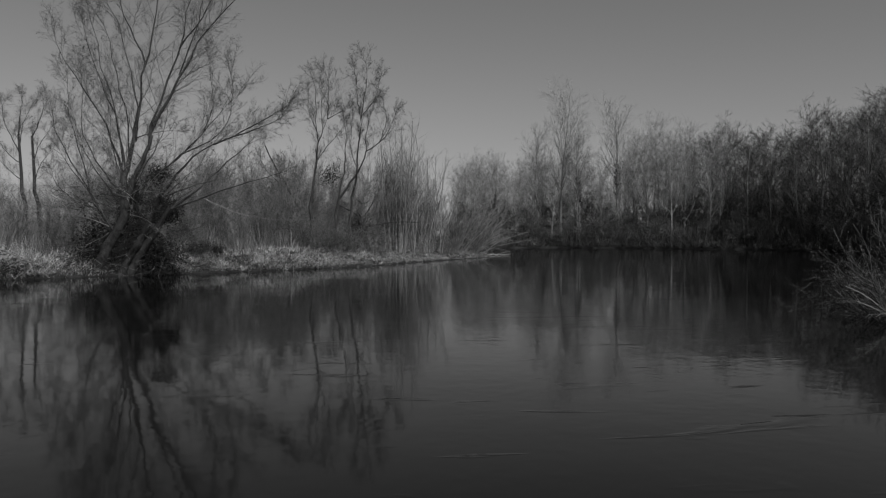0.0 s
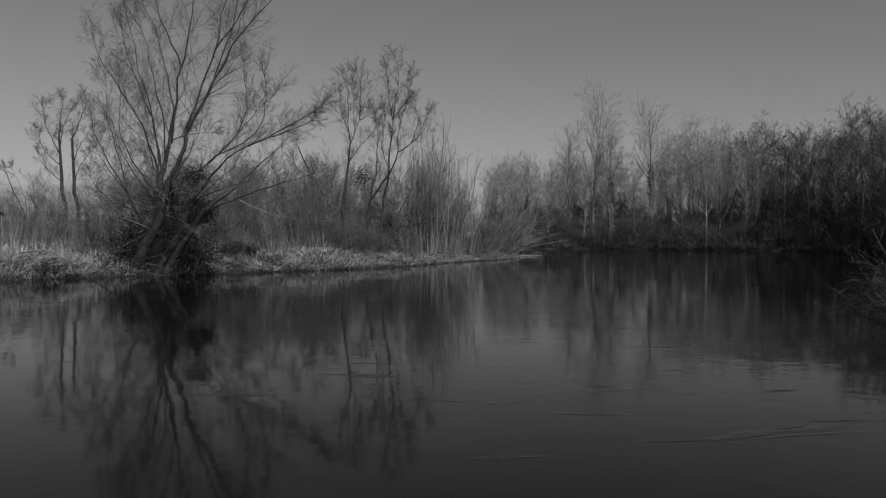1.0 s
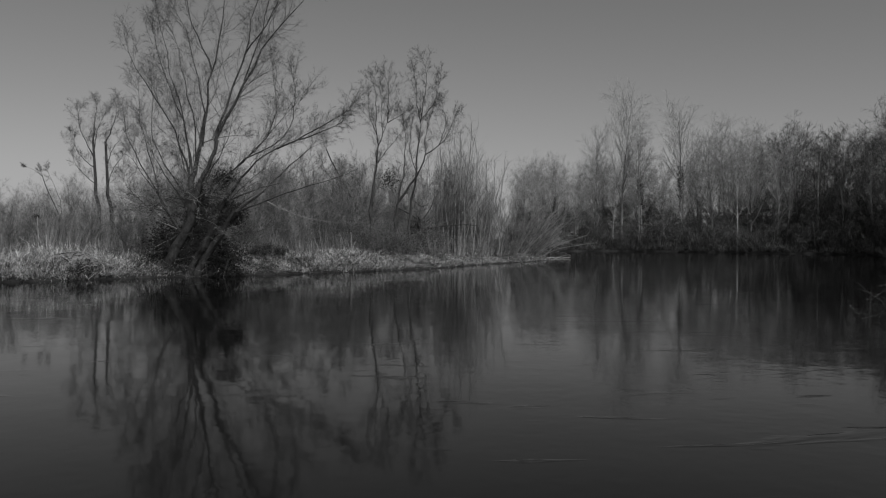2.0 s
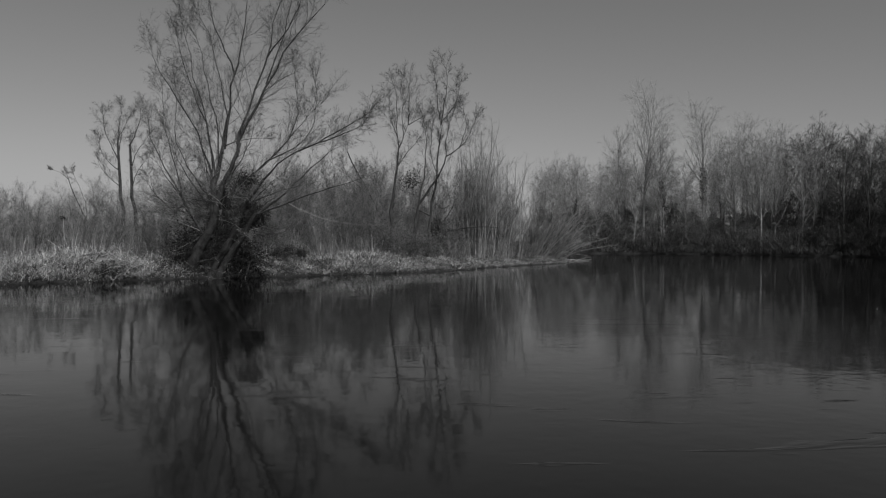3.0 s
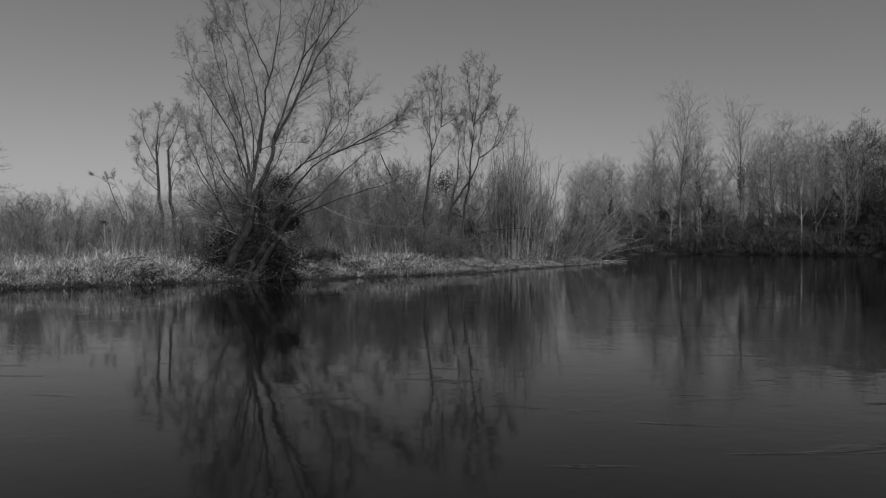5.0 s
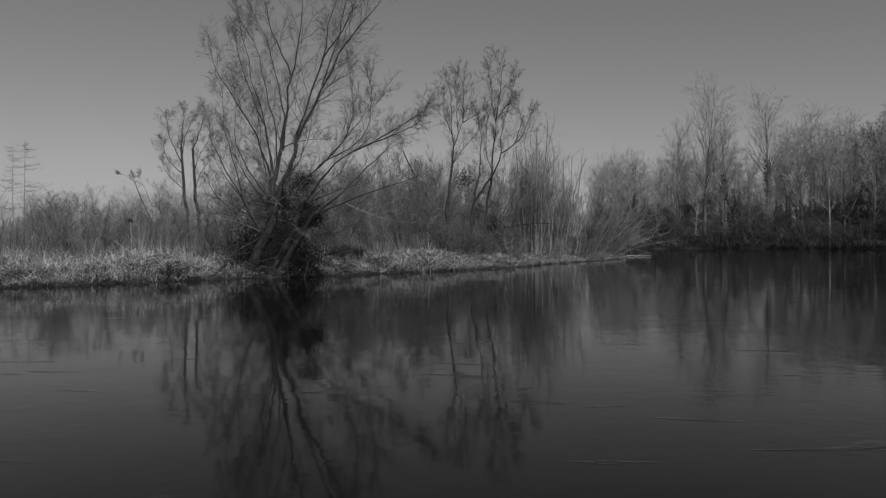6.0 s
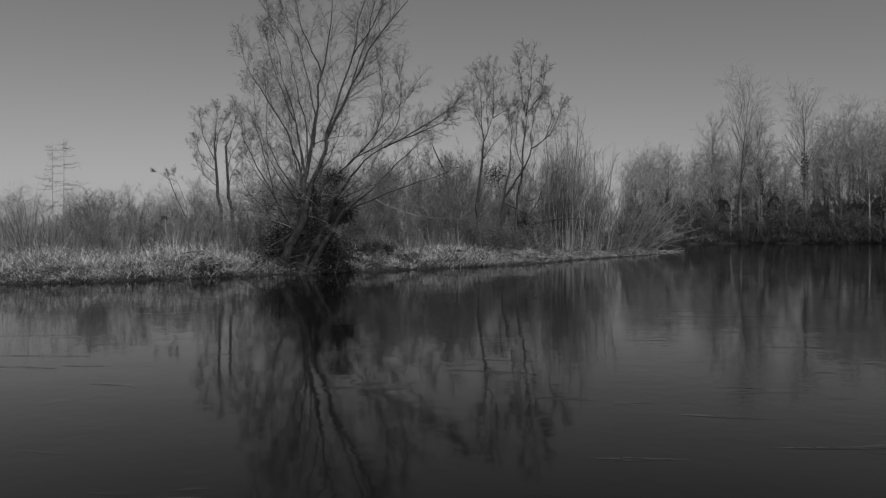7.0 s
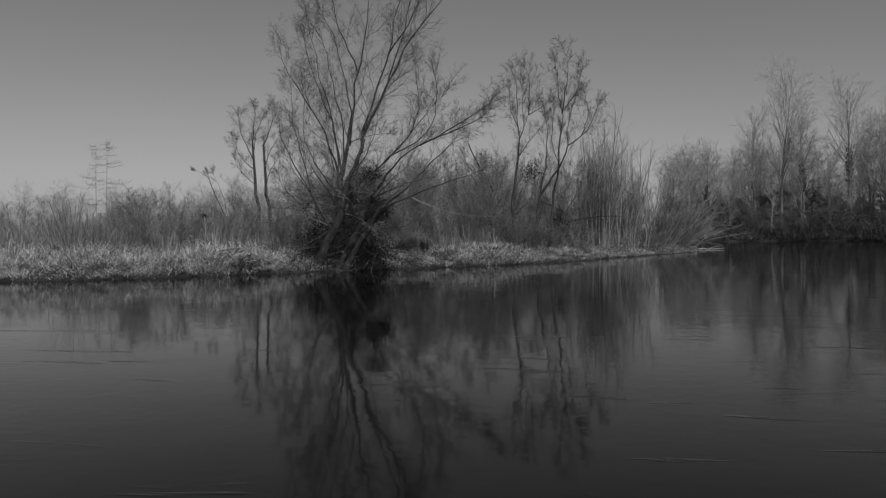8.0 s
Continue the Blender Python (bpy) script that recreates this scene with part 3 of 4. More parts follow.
LEAFY = [kind_of_tree("leafing_tree", 40 + k, 14.0, 0.15, 0.14, THICK, DARK_TWIG, FAR_BARK, "dark broad tree coming into leaf on the far bank", 34, 42, 0.28, leaf=0.030, min_r=0.012, dome=(0.9, 1.0, 0.65), leader=0.86) for k in range(3)]
SAPLINGS = [kind_of_tree("sapling", 50 + k, 7.6, 0.045, 0.10, SLIM, TWIG, FAR_BARK, "slender bare sapling in the thicket behind the bank", 20, 38, 0.26, min_r=0.007, stems=2) for k in range(4)]
SHRUBS = [kind_of_tree("shrub", 60 + k, 3.4 + 0.5 * k, 0.035, 0.03, THICK, UNDER, FAR_BARK, "dense bare shrub at the foot of the wood", 30, 58, 0.50, leaf=0.022, stems=5, min_r=0.009, dome=(1.0, 0.9, 0.8)) for k in range(3)]
DISTANT = [kind_of_tree("distant_tree", 70 + k, 13.0, 0.12, 0.12, PLAIN, FAR_TWIG, FAR_BARK, "slim bare tree in the distant wood behind the bank", 26, 40, 0.28, min_r=0.013, dome=(0.9, 1.0, 0.95)) for k in range(3)]
DARK_SHRUBS = [kind_of_tree("shrub", 65 + k, 3.6 + 0.5 * k, 0.04, 0.03, THICK, DARK_TWIG, FAR_BARK, "dense shrub overhanging the far shore, coloured dark for shade", 16, 58, 0.5, leaf=0.035, stems=4, min_r=0.012, dome=(1.0, 0.9, 0.8)) for k in range(2)]
BRUSHES = [kind_of_tree("brush_bush", 80 + k, 2.6 + 0.4 * k, 0.02, 0.05, PLAIN, BRUSH, BRUSH, "bare twiggy bush in the brush behind the bank", 24, 32, 0.42, stems=4, min_r=0.006) for k in range(3)]
KINDS = BRUSHES + DARK_SHRUBS + DISTANT + POPLARS + BIRCHES + ROUGH + LEAFY + SAPLINGS + SHRUBS


def plant(kind, x, y, scale, rng, group, label="", wide=1.0):
    m = Matrix.Translation((x, y, ground_at(x, y) - 0.1)) @ Matrix.Rotation(rng.uniform(0, 6.28), 4, 'Z') @ Matrix.Diagonal((scale * wide, scale * wide, scale, 1))
    kind.scale = (1, 1, 1)
    ob = copy_thing(kind, Matrix())
    ob.matrix_basis = m
    return tagged(ob, label, "", group)


def polar(a, d):
    """Place at a degrees to the right of +y and d metres ahead along +y."""
    return math.tan(radians(a)) * d, d


def far_shore(a):
    return np.interp(a, [7, 11, 15, 20, 25, 28.5, 32, 34.6, 38, 42, 52], [92, 92, 94, 89, 83, 78, 73, 66, 55, 28, 18])


def wood_top(a):
    """How high the closed wood reaches, by the way one looks."""
    return np.interp(a, [7.5, 9, 11, 13, 14.5, 17, 18.9, 19.6, 21, 23, 25.5, 28, 29.3, 30.6, 32, 33.5, 35, 37, 42, 52],
                     [9.8, 11.2, 11.2, 10.4, 11.8, 12.8, 10.5, 8.0, 12.8, 13.8, 14.6, 15.0, 14.4, 12.6, 13.2, 14.2, 15.3, 15.2, 14, 12])


def build_far_wood():
    rng = np.random.default_rng(5)
    g = "trees of the far wood"
    # the trees that stand out
    for kind, a, d, k in ((POPLARS[0], 15.9, 96.0, 1.02), (POPLARS[1], 20.2, 92.0, 1.0), (POPLARS[2], 17.2, 95.0, 0.97),
                          (POPLARS[0], 21.2, 96, 0.72), (POPLARS[0], 14.2, 98, 0.78), (POPLARS[0], 22.9, 95, 0.84), (POPLARS[0], 25.0, 90, 0.76),
                          (POPLARS[2], 11.0, 94, 0.72), (POPLARS[0], 12.9, 99, 0.56), (POPLARS[0], 9.7, 99, 0.56),
                          (BIRCHES[0], 23.75, 85.5, 0.86), (BIRCHES[0], 24.6, 88, 0.8), (BIRCHES[0], 9.95, 93, 0.66), (BIRCHES[0], 16.4, 95, 0.6), (BIRCHES[0], 27.0, 83, 0.7)):
        plant(kind, *polar(a, d), k, rng, g)
    # rows from the water's edge backwards
    for row in range(3):
        a = 8.1 + row * 0.35
        while a < 52:
            d = far_shore(a) + 3.0 + row * 4.5 + rng.uniform(-1.3, 1.3)
            right = a > 25.7 + rng.uniform(-0.8, 0.8)
            tall = wood_top(a) * rng.uniform(0.80, 1.06) * (1 + 0.03 * row)
            if right:
                plant(LEAFY[rng.integers(3)], *polar(a, d), tall / 14.0, rng, g, wide=1.05)
            else:
                plant(ROUGH[rng.integers(4)], *polar(a, d), tall / 13.0, rng, g, wide=rng.uniform(0.85, 1.2))
            # past 41 degrees the trees are unseen, added for shade and dark reflections
            a += rng.uniform(1.1, 1.9) * (2.4 if a > 41 else 1.0)
    a = 8.3
    while a < 42:
        for row in range(4):
            # dark shrubs put shade by colour along the shore and under the right wood
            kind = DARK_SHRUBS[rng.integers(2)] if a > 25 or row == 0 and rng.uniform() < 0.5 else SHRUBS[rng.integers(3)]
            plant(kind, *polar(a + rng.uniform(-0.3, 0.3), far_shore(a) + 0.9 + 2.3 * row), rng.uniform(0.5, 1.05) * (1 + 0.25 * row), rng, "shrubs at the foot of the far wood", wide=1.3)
        a += rng.uniform(0.8, 1.3)


def build_deep_wood():
    """Trees further back, which close the far wood."""
    rng = np.random.default_rng(9)
    a = 8.6
    while a < 44:
        tall = wood_top(a) * rng.uniform(0.84, 1.02)
        plant(DISTANT[rng.integers(3)], *polar(a + rng.uniform(-0.3, 0.3), far_shore(a) + rng.uniform(15, 24)), tall / 13.0 * 1.1, rng, "trees of the far wood", "slim bare tree deep in the far wood", wide=1.3)
        a += rng.uniform(0.8, 1.3)


def build_left_wood():
    rng = np.random.default_rng(6)
    # thicket of saplings behind the willow and the slender trees
    for k in range(74):
        a = rng.uniform(-19, 6.6)
        x, y = polar(a, rng.uniform(45, 62))
        if land(np.array([x]), np.array([y]))[0] > 2:
            plant(SAPLINGS[rng.integers(4)], x, y, rng.uniform(0.6, 1.0) * np.interp(a, [-19, -12, 2, 4, 6.6], [0.72, 0.85, 0.9, 0.98, 0.72]), rng, "saplings behind the bank")
    for k in range(12):
        x, y = polar(rng.uniform(-23, -14), rng.uniform(41, 52))
        plant(SAPLINGS[rng.integers(4)], x, y, rng.uniform(0.42, 0.62), rng, "saplings behind the bank", wide=1.2)
    # wood behind, seen between the saplings
    a = -40.0
    while a < 6.4:
        for row in range(2):
            d = rng.uniform(88, 112) + row * 20
            k = np.interp(a, [-40, -24, -20, -12, 4, 6.5], [0.55, 0.64, 0.74, 0.82, 0.84, 0.6]) * rng.uniform(0.8, 1.15)
            plant(DISTANT[rng.integers(3)], *polar(a + rng.uniform(-0.6, 0.6), d), k, rng, "trees behind the left bank", wide=1.2)
        a += rng.uniform(0.8, 1.2) if a < -20 else rng.uniform(1.2, 1.8)
    # close growth behind the willow and the slender trees
    for k in range(44):
        x, y = polar(rng.uniform(-17, 2.5), rng.uniform(40, 52))
        if land(np.array([x]), np.array([y]))[0] > 4:
            plant(BRUSHES[rng.integers(3)], x, y, rng.uniform(1.0, 1.7), rng, "bushes behind the left bank", "tall bare bush in the thicket behind the willow", wide=0.9)
    # bushes on the flat and along the back of the bank
    for k in range(190):
        a = rng.uniform(-43, 8) if k < 95 else rng.uniform(-43, -20) if k < 165 else rng.uniform(-22.5, -12)
        x, y = polar(a, rng.uniform(30, 68))
        if 4.5 < land(np.array([x]), np.array([y]))[0] < 34:
            plant(BRUSHES[rng.integers(3)], x, y, rng.uniform(0.5, 0.9) * np.interp(a, [5, 8], [1, 0.8]), rng, "bushes behind the left bank", wide=1.3)


build_far_wood()
build_deep_wood()
build_left_wood()
for i, ob in enumerate(KINDS):            # the patterns themselves stand low in the wood, far back
    px, py = polar(27.5 + i * 0.6, 104 + (i % 3) * 4)
    ob.matrix_basis = Matrix.Translation((px, py, ground_at(px, py) - 0.1)) @ Matrix.Diagonal((0.6, 0.6, 0.6, 1))


# ---- grass and brush ----
def along(n, rng, x0, x1, near, far, line):
    """Places on land between near and far metres from a shore line, drawn evenly along it."""
    p = np.array(line, float)
    seg = np.diff(p, axis=0)
    length = np.hypot(seg[:, 0], seg[:, 1])
    i = rng.choice(len(seg), n, p=length / length.sum())
    t, s = rng.uniform(0, 1, n), near + (far - near) * rng.uniform(0, 1, n) ** 1.5
    nx, ny = -seg[i, 1] / length[i], seg[i, 0] / length[i]
    x, y = p[i, 0] + seg[i, 0] * t + nx * s, p[i, 1] + seg[i, 1] * t + ny * s
    ok = (x > x0) & (x < x1) & (firm(x, y) > near)
    return x[ok], y[ok]


def tufts(name, n, per, rng, area, tall, width, spread, lean, mat, label, category, near, far, power=1.0):
    """Tufts of bent, folded, tapering blades on the bank; their size comes and goes in drifts."""
    cx, cy = along(n, rng, area[0], area[1], near, far, area[2])
    clear = np.hypot((cx + 8.4) / 1.0, (cy - 30.2) / 0.45) > 1
    cx, cy = cx[clear], cy[clear]
    thin = rng.uniform(0, 1, len(cx)) < np.interp(cx, [-1, 2, 5, 10], [1.0, 0.6, 0.3, 0.15])
    cx, cy = cx[thin | (cx > 16)], cy[thin | (cx > 16)]
    drift = np.clip(0.75 + 0.55 * wob(cx * 0.55 + 2, cy * 0.5) + 0.35 * wob(cx * 1.7, cy * 1.9), 0.25, 1.6) ** power
    big = drift * rng.uniform(0.55, 1.2, len(cx)) * low(cx, cy)
    lay = rng.normal(0, 0.45, (len(cx), 2))
    i = np.repeat(np.arange(len(cx)), per)
    n = len(i)
    x = cx[i] + rng.normal(0, spread, n)
    y = cy[i] + rng.normal(0, spread, n)
    ok = firm(x, y) > near * 0.5
    x, y, i = x[ok], y[ok], i[ok]
    n = len(i)
    h = tall * big[i] * rng.uniform(0.45, 1.15, n)
    d2 = np.stack([x - cx[i], y - cy[i]], 1) / spread * 0.5 + lay[i] + rng.normal(0, 0.35, (n, 2))
    d = np.concatenate([d2 * lean, np.zeros((n, 1))], 1)
    l = np.clip(np.linalg.norm(d, axis=1), 0, 1.6)
    a = rng.uniform(0, 6.28, n)
    side = np.stack([np.cos(a), np.sin(a), np.zeros(n)], 1) * (width * rng.uniform(0.6, 1.4, n))[:, None]
    p0 = np.stack([x, y, height(x, y) - 0.03], 1)
    p1 = p0 + d * (h * 0.4)[:, None] + UP * (h * 0.66)[:, None]
    p2 = p0 + d * (h * 1.0)[:, None] + UP * (h * np.clip(1.05 - 0.55 * l * rng.uniform(0.4, 1.3, n), 0.12, 1))[:, None]
    fold = np.cross(side, UP) * 0.5
    v = np.stack([p0 - side, p0 + side, p1 + side * 0.8 + fold, p1 - side * 0.8 + fold, p2 + side * 0.15, p2 - side * 0.15], 1).reshape(-1, 3)
    k = np.arange(n) * 6
    f = np.concatenate([np.stack([k, k + 1, k + 2, k + 3], 1), np.stack([k + 3, k + 2, k + 4, k + 5], 1)])
    soup = Soup()
    soup.add(v, f)
    tagged(new(name, soup.mesh(name, mat)), label, category, kind="stuff")


def scatter(name, n, rng, size, mat, label, category, near, far, line):
    """Fallen leaves and broken bits lying on the bank."""
    x, y = along(n, rng, line[0], line[1], near, far, line[2])
    keep = rng.uniform(0, 1, len(x)) < np.clip(0.6 + 0.5 * wob(x * 0.8 + 1, y * 0.9), 0.12, 1)
    x, y = x[keep], y[keep]
    soup = Soup()
    soup.leaves(np.stack([x, y, height(x, y) + rng.uniform(0.0, 0.12, len(x)) * low(x, y)], 1), size, rng, 0.55)
    tagged(new(name, soup.mesh(name, mat)), label, category, kind="stuff")


RNG = np.random.default_rng(77)
BANK = (-36, 15, LEFT[1:-2])
tufts("dry_grass", 7200, 17, RNG, BANK, 0.36, 0.007, 0.15, 1.7, GRASS, "pale matted dry grass in tufts on the river bank", "grass", 0.03, 6.0)
tufts("tall_grass", 3600, 15, RNG, (-36, -9.5, LEFT[1:-2]), 0.70, 0.007, 0.22, 1.5, GRASS, "tall pale dead grass bent over at the back of the bank", "grass", 0.9, 6.5)
tufts("matted_litter", 3400, 13, RNG, BANK, 0.24, 0.010, 0.22, 2.2, LITTER, "matted leaf litter and dead stems on the bank", "litter", 0.01, 4.5)
tufts("dark_weeds", 900, 15, RNG, BANK, 0.42, 0.008, 0.22, 1.4, FOOT_TWIG, "dark weed stems among the pale grass", "weeds", 0.01, 3.0, 1.6)
scatter("fallen_leaves", 42000, RNG, 0.030, LITTER, "pale and brown fallen leaves strewn over the bank", "leaves", 0.02, 4.5, BANK)
tufts("brush", 3400, 13, RNG, (-50, 12, LEFT[1:-1]), 1.7, 0.006, 0.35, 0.55, BRUSH, "dark brush of thin leaning stems behind the bank", "brush", 3.2, 20, 1.5)
tufts("field_brush", 2800, 13, RNG, (-75, -14, LEFT[:6]), 1.5, 0.009, 0.4, 0.6, BRUSH, "tall tangled dead growth on the flat behind the bank", "brush", 9.0, 48, 0.8)
tufts("dead_weeds", 420, 4, RNG, BANK, 1.0, 0.008, 0.12, 0.35, GRASS, "tall pale dead weed stalks at the back of the bank", "weeds", 2.5, 7.0)
# the shade at the far wood's foot is put into these stems' dark colour
tufts("far_undergrowth", 3600, 14, RNG, (8, 64, LEFT[-1:] + FAR[:8]), 2.4, 0.014, 0.7, 1.0, DARK_TWIG, "tangled undergrowth of thin stems in the far wood, coloured dark for shade", "undergrowth", 0.8, 16, 0.8)
tufts("shore_growth", 2400, 13, RNG, (8, 64, LEFT[-1:] + FAR[:8]), 0.9, 0.018, 0.4, 1.3, DARK_TWIG, "low overhanging growth along the far water's edge, coloured dark for shade", "undergrowth", 0.2, 1.8, 0.6)


# ---- willow shrubs on the point ----
def build_fan(x, y, stems, tall, lean, spread, seed, label, mat, name="willow_shrub", r=0.015, min_r=0.0065, up=0.10, kids=11, base=0.6, wander=0.07, leaf=0.0, angle=34):
    """A shrub of many long stems that fan out from one foot; lean: the way it tips, in x and y."""
    rng = np.random.default_rng(seed)
    ob = thing(name, x, y, label, "shrub")
    rule = [(7, kids, angle, 0.26, up, wander), (3, 4, angle * 1.2, 0.62, up * 0.6, 0.12), (1, 0, 0, 0, 0.05, 0.1)]
    a = rng.uniform(0, 6.28, stems)
    q = np.stack([np.cos(a) * spread * rng.uniform(0.2, 1, stems) + lean[0] * rng.uniform(0.2, 1.2, stems), np.sin(a) * spread * 0.7 + lean[1], np.ones(stems)], 1)
    p = np.stack([np.cos(a) * base * rng.uniform(0, 1, stems), np.sin(a) * base * rng.uniform(0, 1, stems), np.zeros(stems)], 1)
    size, rad = tall * rng.uniform(0.5, 1.0, stems), r * rng.uniform(0.7, 1.4, stems)
    whole, ends = Soup(), []
    for k in range(stems):
        s = Soup() if name == "willow_shrub" else whole      # on the willow shrubs every stem with its twigs is a part
        burst(s, rng, p[k:k + 1], q[k:k + 1], size[k:k + 1], rad[k:k + 1], rule, min_r, ends)
        if s is not whole:
            part("stem", s, mat, ob)
    if leaf:
        e = np.concatenate(ends)
        whole.leaves(e + rng.normal(0, 0.04, e.shape), leaf, rng)
    if whole.count:
        part("crown", whole, mat, ob)
    return ob


build_fan(2.9, 45.4, 30, 8.0, (0.03, 0.0), 0.17, 201, "tall willow shrub of many pale upright stems", BRIGHT_TWIG, base=1.3, r=0.026, kids=11, up=0.05)
build_fan(5.0, 48.7, 30, 6.6, (0.06, 0.0), 0.18, 202, "willow shrub of many pale stems near the point", BRIGHT_TWIG, base=1.2, r=0.026, kids=11, up=0.05)
build_fan(7.1, 51.0, 38, 5.0, (0.45, -0.1), 0.35, 203, "bare willow shrub arching out over the water", BRIGHT_TWIG, base=1.0, up=-0.03, kids=9, r=0.02)
build_fan(8.8, 53.4, 34, 4.2, (0.9, -0.1), 0.4, 204, "low willow shrub drooping over the point", BRIGHT_TWIG, base=0.9, up=-0.06, kids=9, r=0.018)
build_fan(0.6, 43.0, 30, 5.8, (0.0, 0.0), 0.3, 205, "bare willow shrub behind the bank edge", TWIG, base=1.0, up=0.05, kids=13)
build_fan(1.5, 40.7, 22, 1.4, (0.1, -0.2), 0.6, 210, "low bare willow shoots on the bank edge", BRIGHT_TWIG, base=0.8, up=0.0, kids=8)
build_fan(4.1, 46.2, 22, 1.7, (0.2, -0.2), 0.6, 211, "low bare willow shoots under the tall shrubs", BRIGHT_TWIG, base=0.8, up=0.0, kids=8)
build_fan(6.1, 49.6, 22, 1.7, (0.3, -0.2), 0.6, 212, "low bare willow shoots trailing at the shore", TWIG, base=0.8, up=0.0, kids=8)
build_fan(-4.5, 40.5, 26, 3.6, (0.0, 0.0), 0.45, 206, "low bare willow shrub behind the bank", TWIG, base=0.9)


# ---- dark brambles at the feet of the slender trees ----
def build_bramble(x, y, wide, tall, seed, label):
    """A mound of arching stems hung with small dark leaves."""
    rng = np.random.default_rng(seed)
    ob = thing("bramble", x, y, label, "bramble", "brambles behind the bank")
    n = 90
    a = rng.uniform(0, 6.28, n)
    rad = np.sqrt(rng.uniform(0, 1, n)) * wide
    at = np.stack([np.cos(a) * rad, np.sin(a) * rad * 0.6, np.zeros(n)], 1)
    q = np.stack([rng.normal(0, 0.4, n), rng.normal(-0.1, 0.4, n), np.ones(n)], 1)
    size = tall * (1.25 - 0.6 * rad / wide) * rng.uniform(0.6, 1.1, n)
    stems, ends = Soup(), []
    burst(stems, rng, at, q, size, np.full(n, 0.009), [(6, 7, 46, 0.40, -0.05, 0.13), (3, 5, 46, 0.6, -0.04, 0.15), (1, 0, 0, 0, 0, 0.2)], 0.004, ends)
    part("tangle", stems, TWIG, ob)
    e = np.concatenate(ends)[::3]
    leaves = Soup()
    leaves.leaves(e + rng.normal(0, 0.03, e.shape), 0.026, rng)
    part("foliage", leaves, IVY, ob, "small dark leaves")


build_bramble(-2.3, 40.0, 1.2, 2.2, 41, "dark bramble mound round a slender tree's foot")
build_bramble(-0.5, 39.8, 1.1, 1.7, 42, "low dark bramble mound on the bank")
build_bramble(1.1, 42.2, 0.9, 1.8, 43, "dark bramble beside the ivy-clad stump")
build_bramble(-6.3, 34.5, 0.7, 0.7, 44, "low dark bramble mound behind the willow")

# ---- bush on the near bank ----
build_fan(10.6, 12.5, 84, 2.5, (-0.55, 0.0), 0.9, 207, "dense dark bush hanging over the water from the near bank", DARK_TWIG, "bank_bush", 0.010, 0.003, 0.0, 11, 0.9, 0.2, 0.013)
build_fan(9.6, 11.3, 12, 1.6, (-6.0, 0.0), 2.0, 208, "pale dead branches of a bush trailing towards the water", BRIGHT_TWIG, "bank_bush", 0.010, 0.003, -0.01, 9, 0.3, 0.14)


# ---- two bare larches far off ----
def build_larch(x, y, tall, seed, sides):
    rng = np.random.default_rng(seed)
    ob = thing("larch_tree", x, y, "bare larch with level branches standing above the brush", "tree", "far larches")
    t = np.linspace(0, 1, 9)
    s = Soup()
    s.tube(np.stack([0.12 * np.sin(t * 4 + seed), 0 * t, tall * t], 1), 0.085 * (1 - 0.85 * t), 6)
    part("trunk", s, FAR_BARK, ob)
    c = Soup()
    for k in range(24):
        f = rng.uniform(0.3, 0.98) ** 0.85
        way = rng.choice(sides) * rng.uniform(0.6, 1)
        a = rng.uniform(-0.6, 0.6)
        l = tall * 0.52 * (1.08 - f) * rng.uniform(0.35, 1.15) + 0.4
        w = np.linspace(0, 1, 6)
        pts = np.stack([way * l * w, a * l * w, tall * f - 0.10 * l * w + 0.16 * l * w ** 3], 1)
        c.tube(pts, 0.032 * (1 - 0.75 * w), 4)
        for j in range(14):
            i = rng.integers(1, 6)
            q = np.array([rng.normal(0, 0.3), rng.normal(0, 0.3), rng.uniform(-0.5, 0.6)])
            c.tube([pts[i], pts[i] + q], [0.010, 0.006], 3)
    part("crown", c, FAR_TWIG, ob)


build_larch(*polar(-32.55, 104), 14.6, 3, (-1, -1, 1))
build_larch(*polar(-31.9, 105), 15.3, 4, (-1, 1, 1))


# ---- small things on the bank and in the water ----
def build_stick(name, pts, r, mat, label, category, forks=0, seed=1):
    """A crooked branch through a few places, with short side twigs."""
    rng = np.random.default_rng(seed)
    ob = new(name)
    ob.location = pts[0]
    ob.empty_display_size = 0.2
    tagged(ob, label, category)
    p = np.array(pts, float) - np.array(pts[0])
    t = np.linspace(0, 1, 10)
    k = np.linspace(0, 1, len(p))
    q = np.stack([np.interp(t, k, p[:, j]) for j in range(3)], 1)
    q[1:-1] += rng.normal(0, r * 0.8, (8, 3))
    s = Soup()
    s.tube(q, r * (1 - 0.6 * t), 7)
    s.tube([q[0], q[0] - (q[1] - q[0]) * 0.04], [r, r * 0.1], 7)
    part("branch", s, mat, ob)
    for j in range(forks):
        i = rng.integers(3, 9)
        d = unit(q[i] - q[i - 1]) + rng.normal(0, 0.5, 3)
        b = Soup()
        l = rng.uniform(0.3, 0.8)
        b.tube([q[i], q[i] + d * l * 0.5 + UP * 0.03, q[i] + d * l], [r * 0.4, r * 0.3, r * 0.12], 5)
        part("side_branch", b, mat, ob)
    return ob


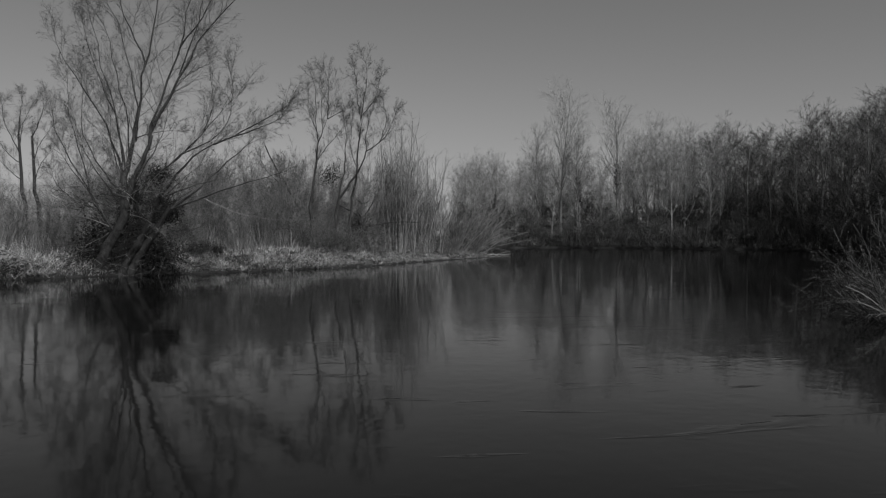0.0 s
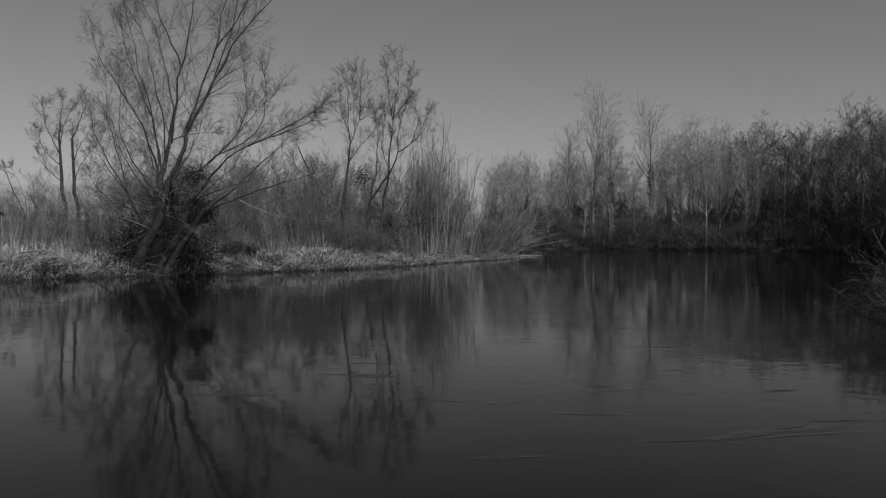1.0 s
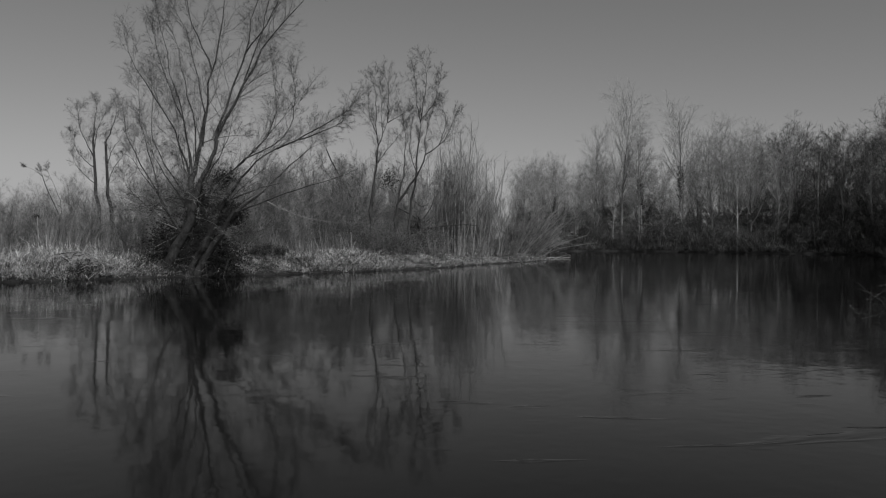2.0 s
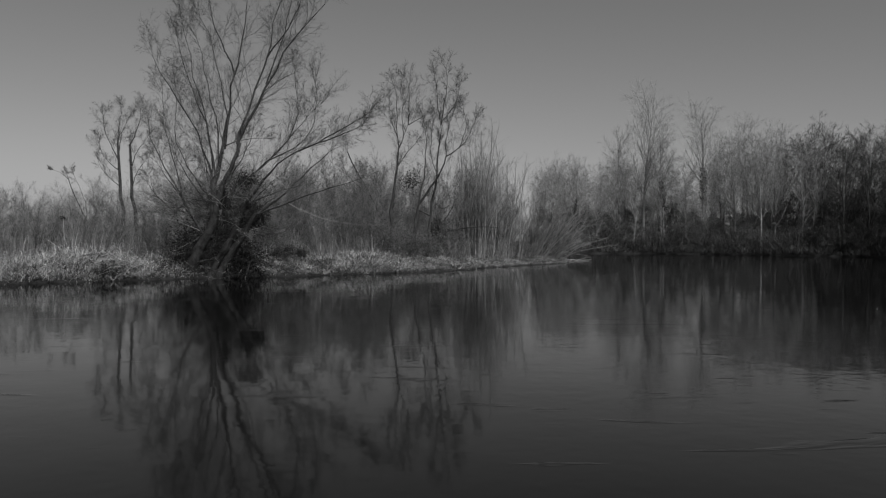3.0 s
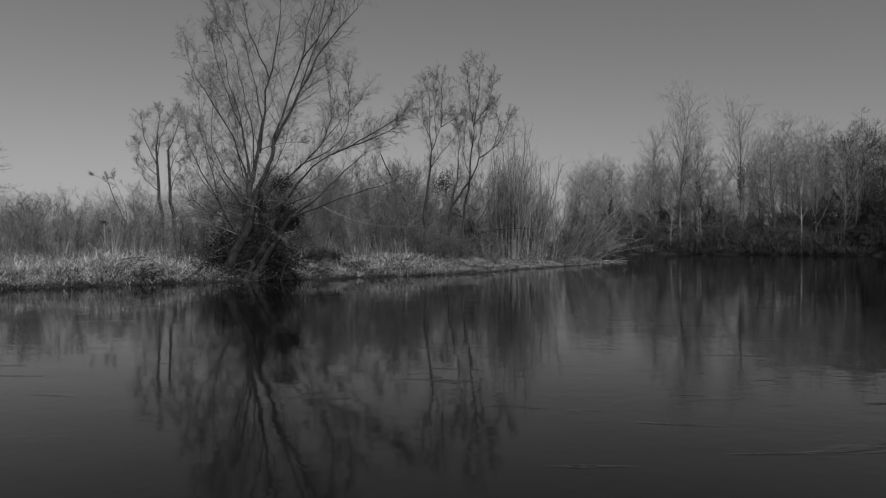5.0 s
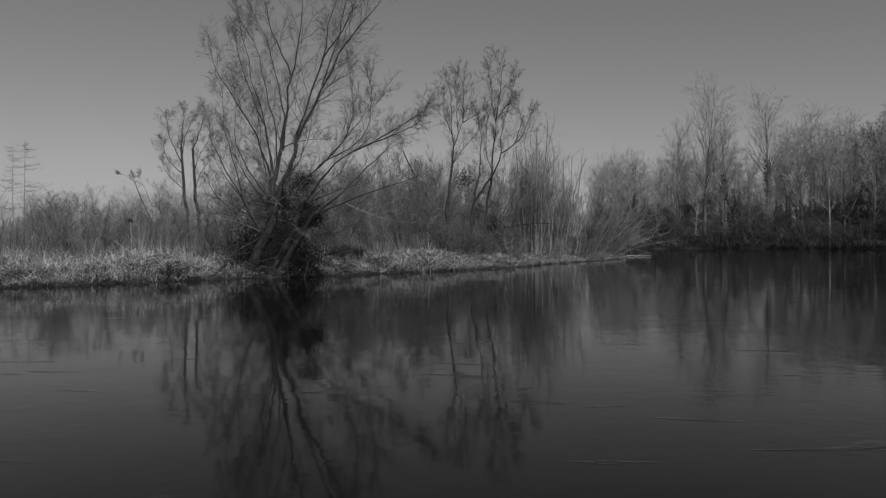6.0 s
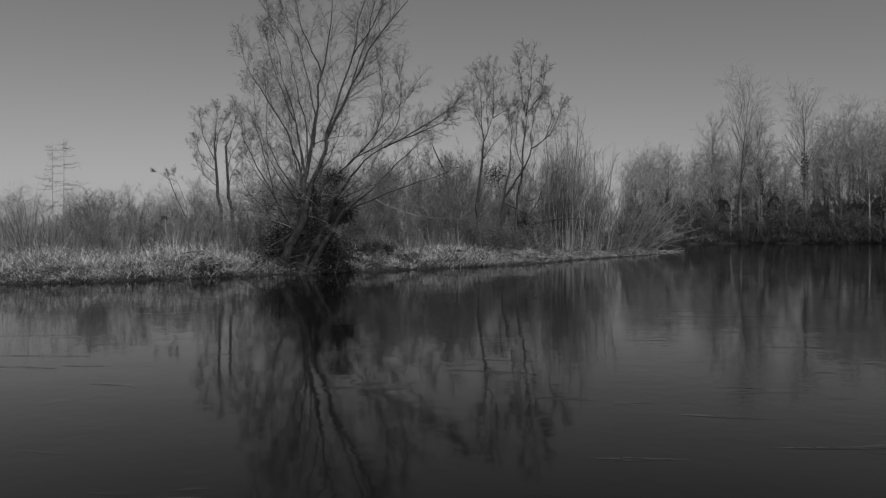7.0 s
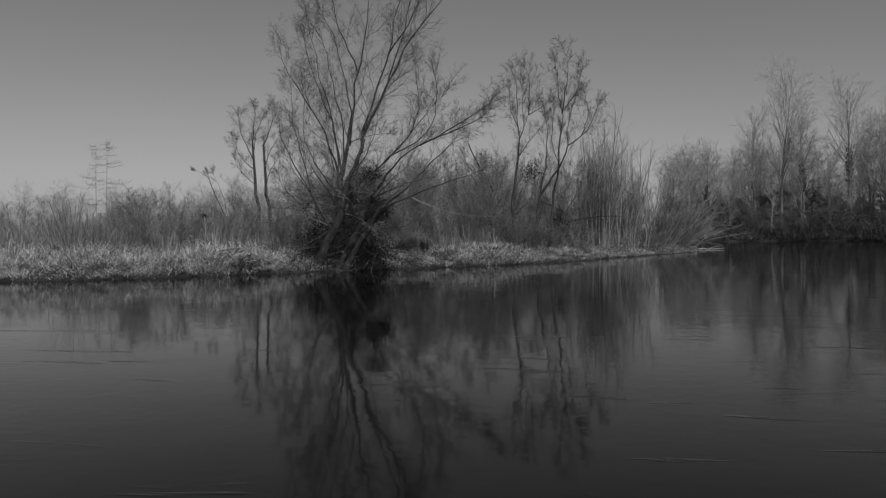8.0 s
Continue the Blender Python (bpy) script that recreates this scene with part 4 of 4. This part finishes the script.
build_stick("floating_log", [(10.3, 57.6, 0.04), (11.4, 57.7, 0.07), (12.5, 57.8, 0.10)], 0.055, DRIFT, "pale bare log lying in the water off the point", "log", 1, 5)
build_stick("fallen_branch", [(-2.7, 34.2, 0.2), (-2.3, 34.8, 0.55), (-1.8, 35.5, 1.0)], 0.022, DRIFT, "pale dead branch leaning on the bank", "branch", 2, 6)
build_stick("fallen_branch", [(-8.6, 30.0, 0.15), (-8.1, 30.1, 0.45), (-7.6, 30.3, 0.8)], 0.022, DRIFT, "pale crooked branch at the willow's foot", "branch", 2, 7)
build_stick("fallen_branch", [(-6.5, 31.1, 0.85), (-6.2, 31.2, 0.65), (-5.9, 31.4, 0.45)], 0.016, DRIFT, "short pale branch leaning at the willow's foot", "branch", 1, 8)
build_stick("fallen_branch", [(-4.2, 33.3, 0.35), (-3.5, 33.6, 0.4), (-2.9, 34.2, 0.42)], 0.016, DRIFT, "thin pale branch lying in the grass", "branch", 1, 9)
build_stick("stake", [(36.0, 86.0, -0.3), (35.8, 86.0, 0.3), (35.6, 86.0, 0.75)], 0.06, DRIFT, "weathered stake leaning at the far shore", "stake", 0, 10)


def build_heap(x, y):
    rng = np.random.default_rng(31)
    ob = thing("reed_heap", x, y, "heap of pale flattened reeds on the bank edge", "heap")
    s = Soup()
    for k in range(380):
        a = rng.normal(0.2, 1.3)
        l = rng.uniform(0.3, 1.1)
        c = np.array([rng.normal(0, 0.55), rng.normal(0, 0.35), 0.0])
        top = max(0.08, 0.50 - 0.5 * (c[0] / 1.1) ** 2 - 0.8 * (c[1] / 0.8) ** 2) * rng.uniform(0.55, 1.15)
        w = np.linspace(-0.5, 0.5, 5)
        pts = np.stack([c[0] + w * l * math.cos(a), c[1] + w * l * math.sin(a) - 0.15, top - 0.9 * w ** 2 * l * 0.7], 1)
        s.tube(pts, [0.008, 0.013, 0.014, 0.012, 0.006], 4)
    part("mound", s, LITTER, ob)


build_heap(-12.3, 28.7)


def build_weed(x, y, tall):
    rng = np.random.default_rng(32)
    ob = thing("seed_stalk", x, y, "single weed stalk with a dark seed head", "weed")
    s = Soup()
    s.tube([(0, 0, 0), (0.02, 0, tall * 0.5), (-0.02, 0, tall)], [0.014, 0.011, 0.008], 5)
    part("stalk", s, GRASS, ob)
    h = Soup()
    h.leaves(np.array([-0.05, 0, tall]) + rng.normal(0, 1, (60, 3)) * [0.07, 0.06, 0.04], 0.03, rng)
    tagged(part("seed_head", h, IVY, ob), kind="stuff")


# dark stems added for the shade of a hollow at the heap's end
build_fan(-11.7, 27.9, 40, 0.75, (0.2, -0.5), 0.8, 209, "dark stems filling in the shaded hollow beside the reed heap", FOOT_TWIG, "root_tangle", 0.012, 0.005, -0.12, 6, 0.25, 0.2)
build_weed(-14.2, 29.9, 1.65)


def build_ivy_stump(x, y):
    rng = np.random.default_rng(33)
    ob = thing("ivy_stump", x, y, "broken trunk smothered in dark ivy with crooked branches", "stump")
    s = Soup()
    t = np.linspace(0, 1, 7)
    s.tube(np.stack([0.1 * np.sin(5 * t), 0 * t, 1.95 * t], 1), 0.16 * (1 - 0.3 * t), 7)
    part("trunk", s, BARK, ob)
    for spec, r in (((0.0, 1.9, -0.28, 2.95, 0.15), 0.045), ((-0.25, 2.9, 0.45, 2.85, -0.3), 0.03), ((0.0, 1.85, 0.75, 3.1, -0.08), 0.035), ((0.0, 1.8, -1.4, 2.6, -0.05), 0.05), ((0.1, 1.3, 3.2, 1.6, 0.05), 0.035)):
        b = Soup()
        p = limb_path(*spec, 0.0, -0.2)
        b.tube(p, r * np.linspace(1, 0.4, 9), 6)
        part("limb", b, BARK, ob)
    iv = Soup()
    c = rng.normal(size=(1100, 3)) * [0.36, 0.3, 0.42] + [-0.05, 0, 1.15]
    iv.leaves(c[c[:, 2] > 0.05], 0.042, rng)
    part("ivy", iv, IVY, ob, "dark ivy leaves")


build_ivy_stump(0.7, 42.6)
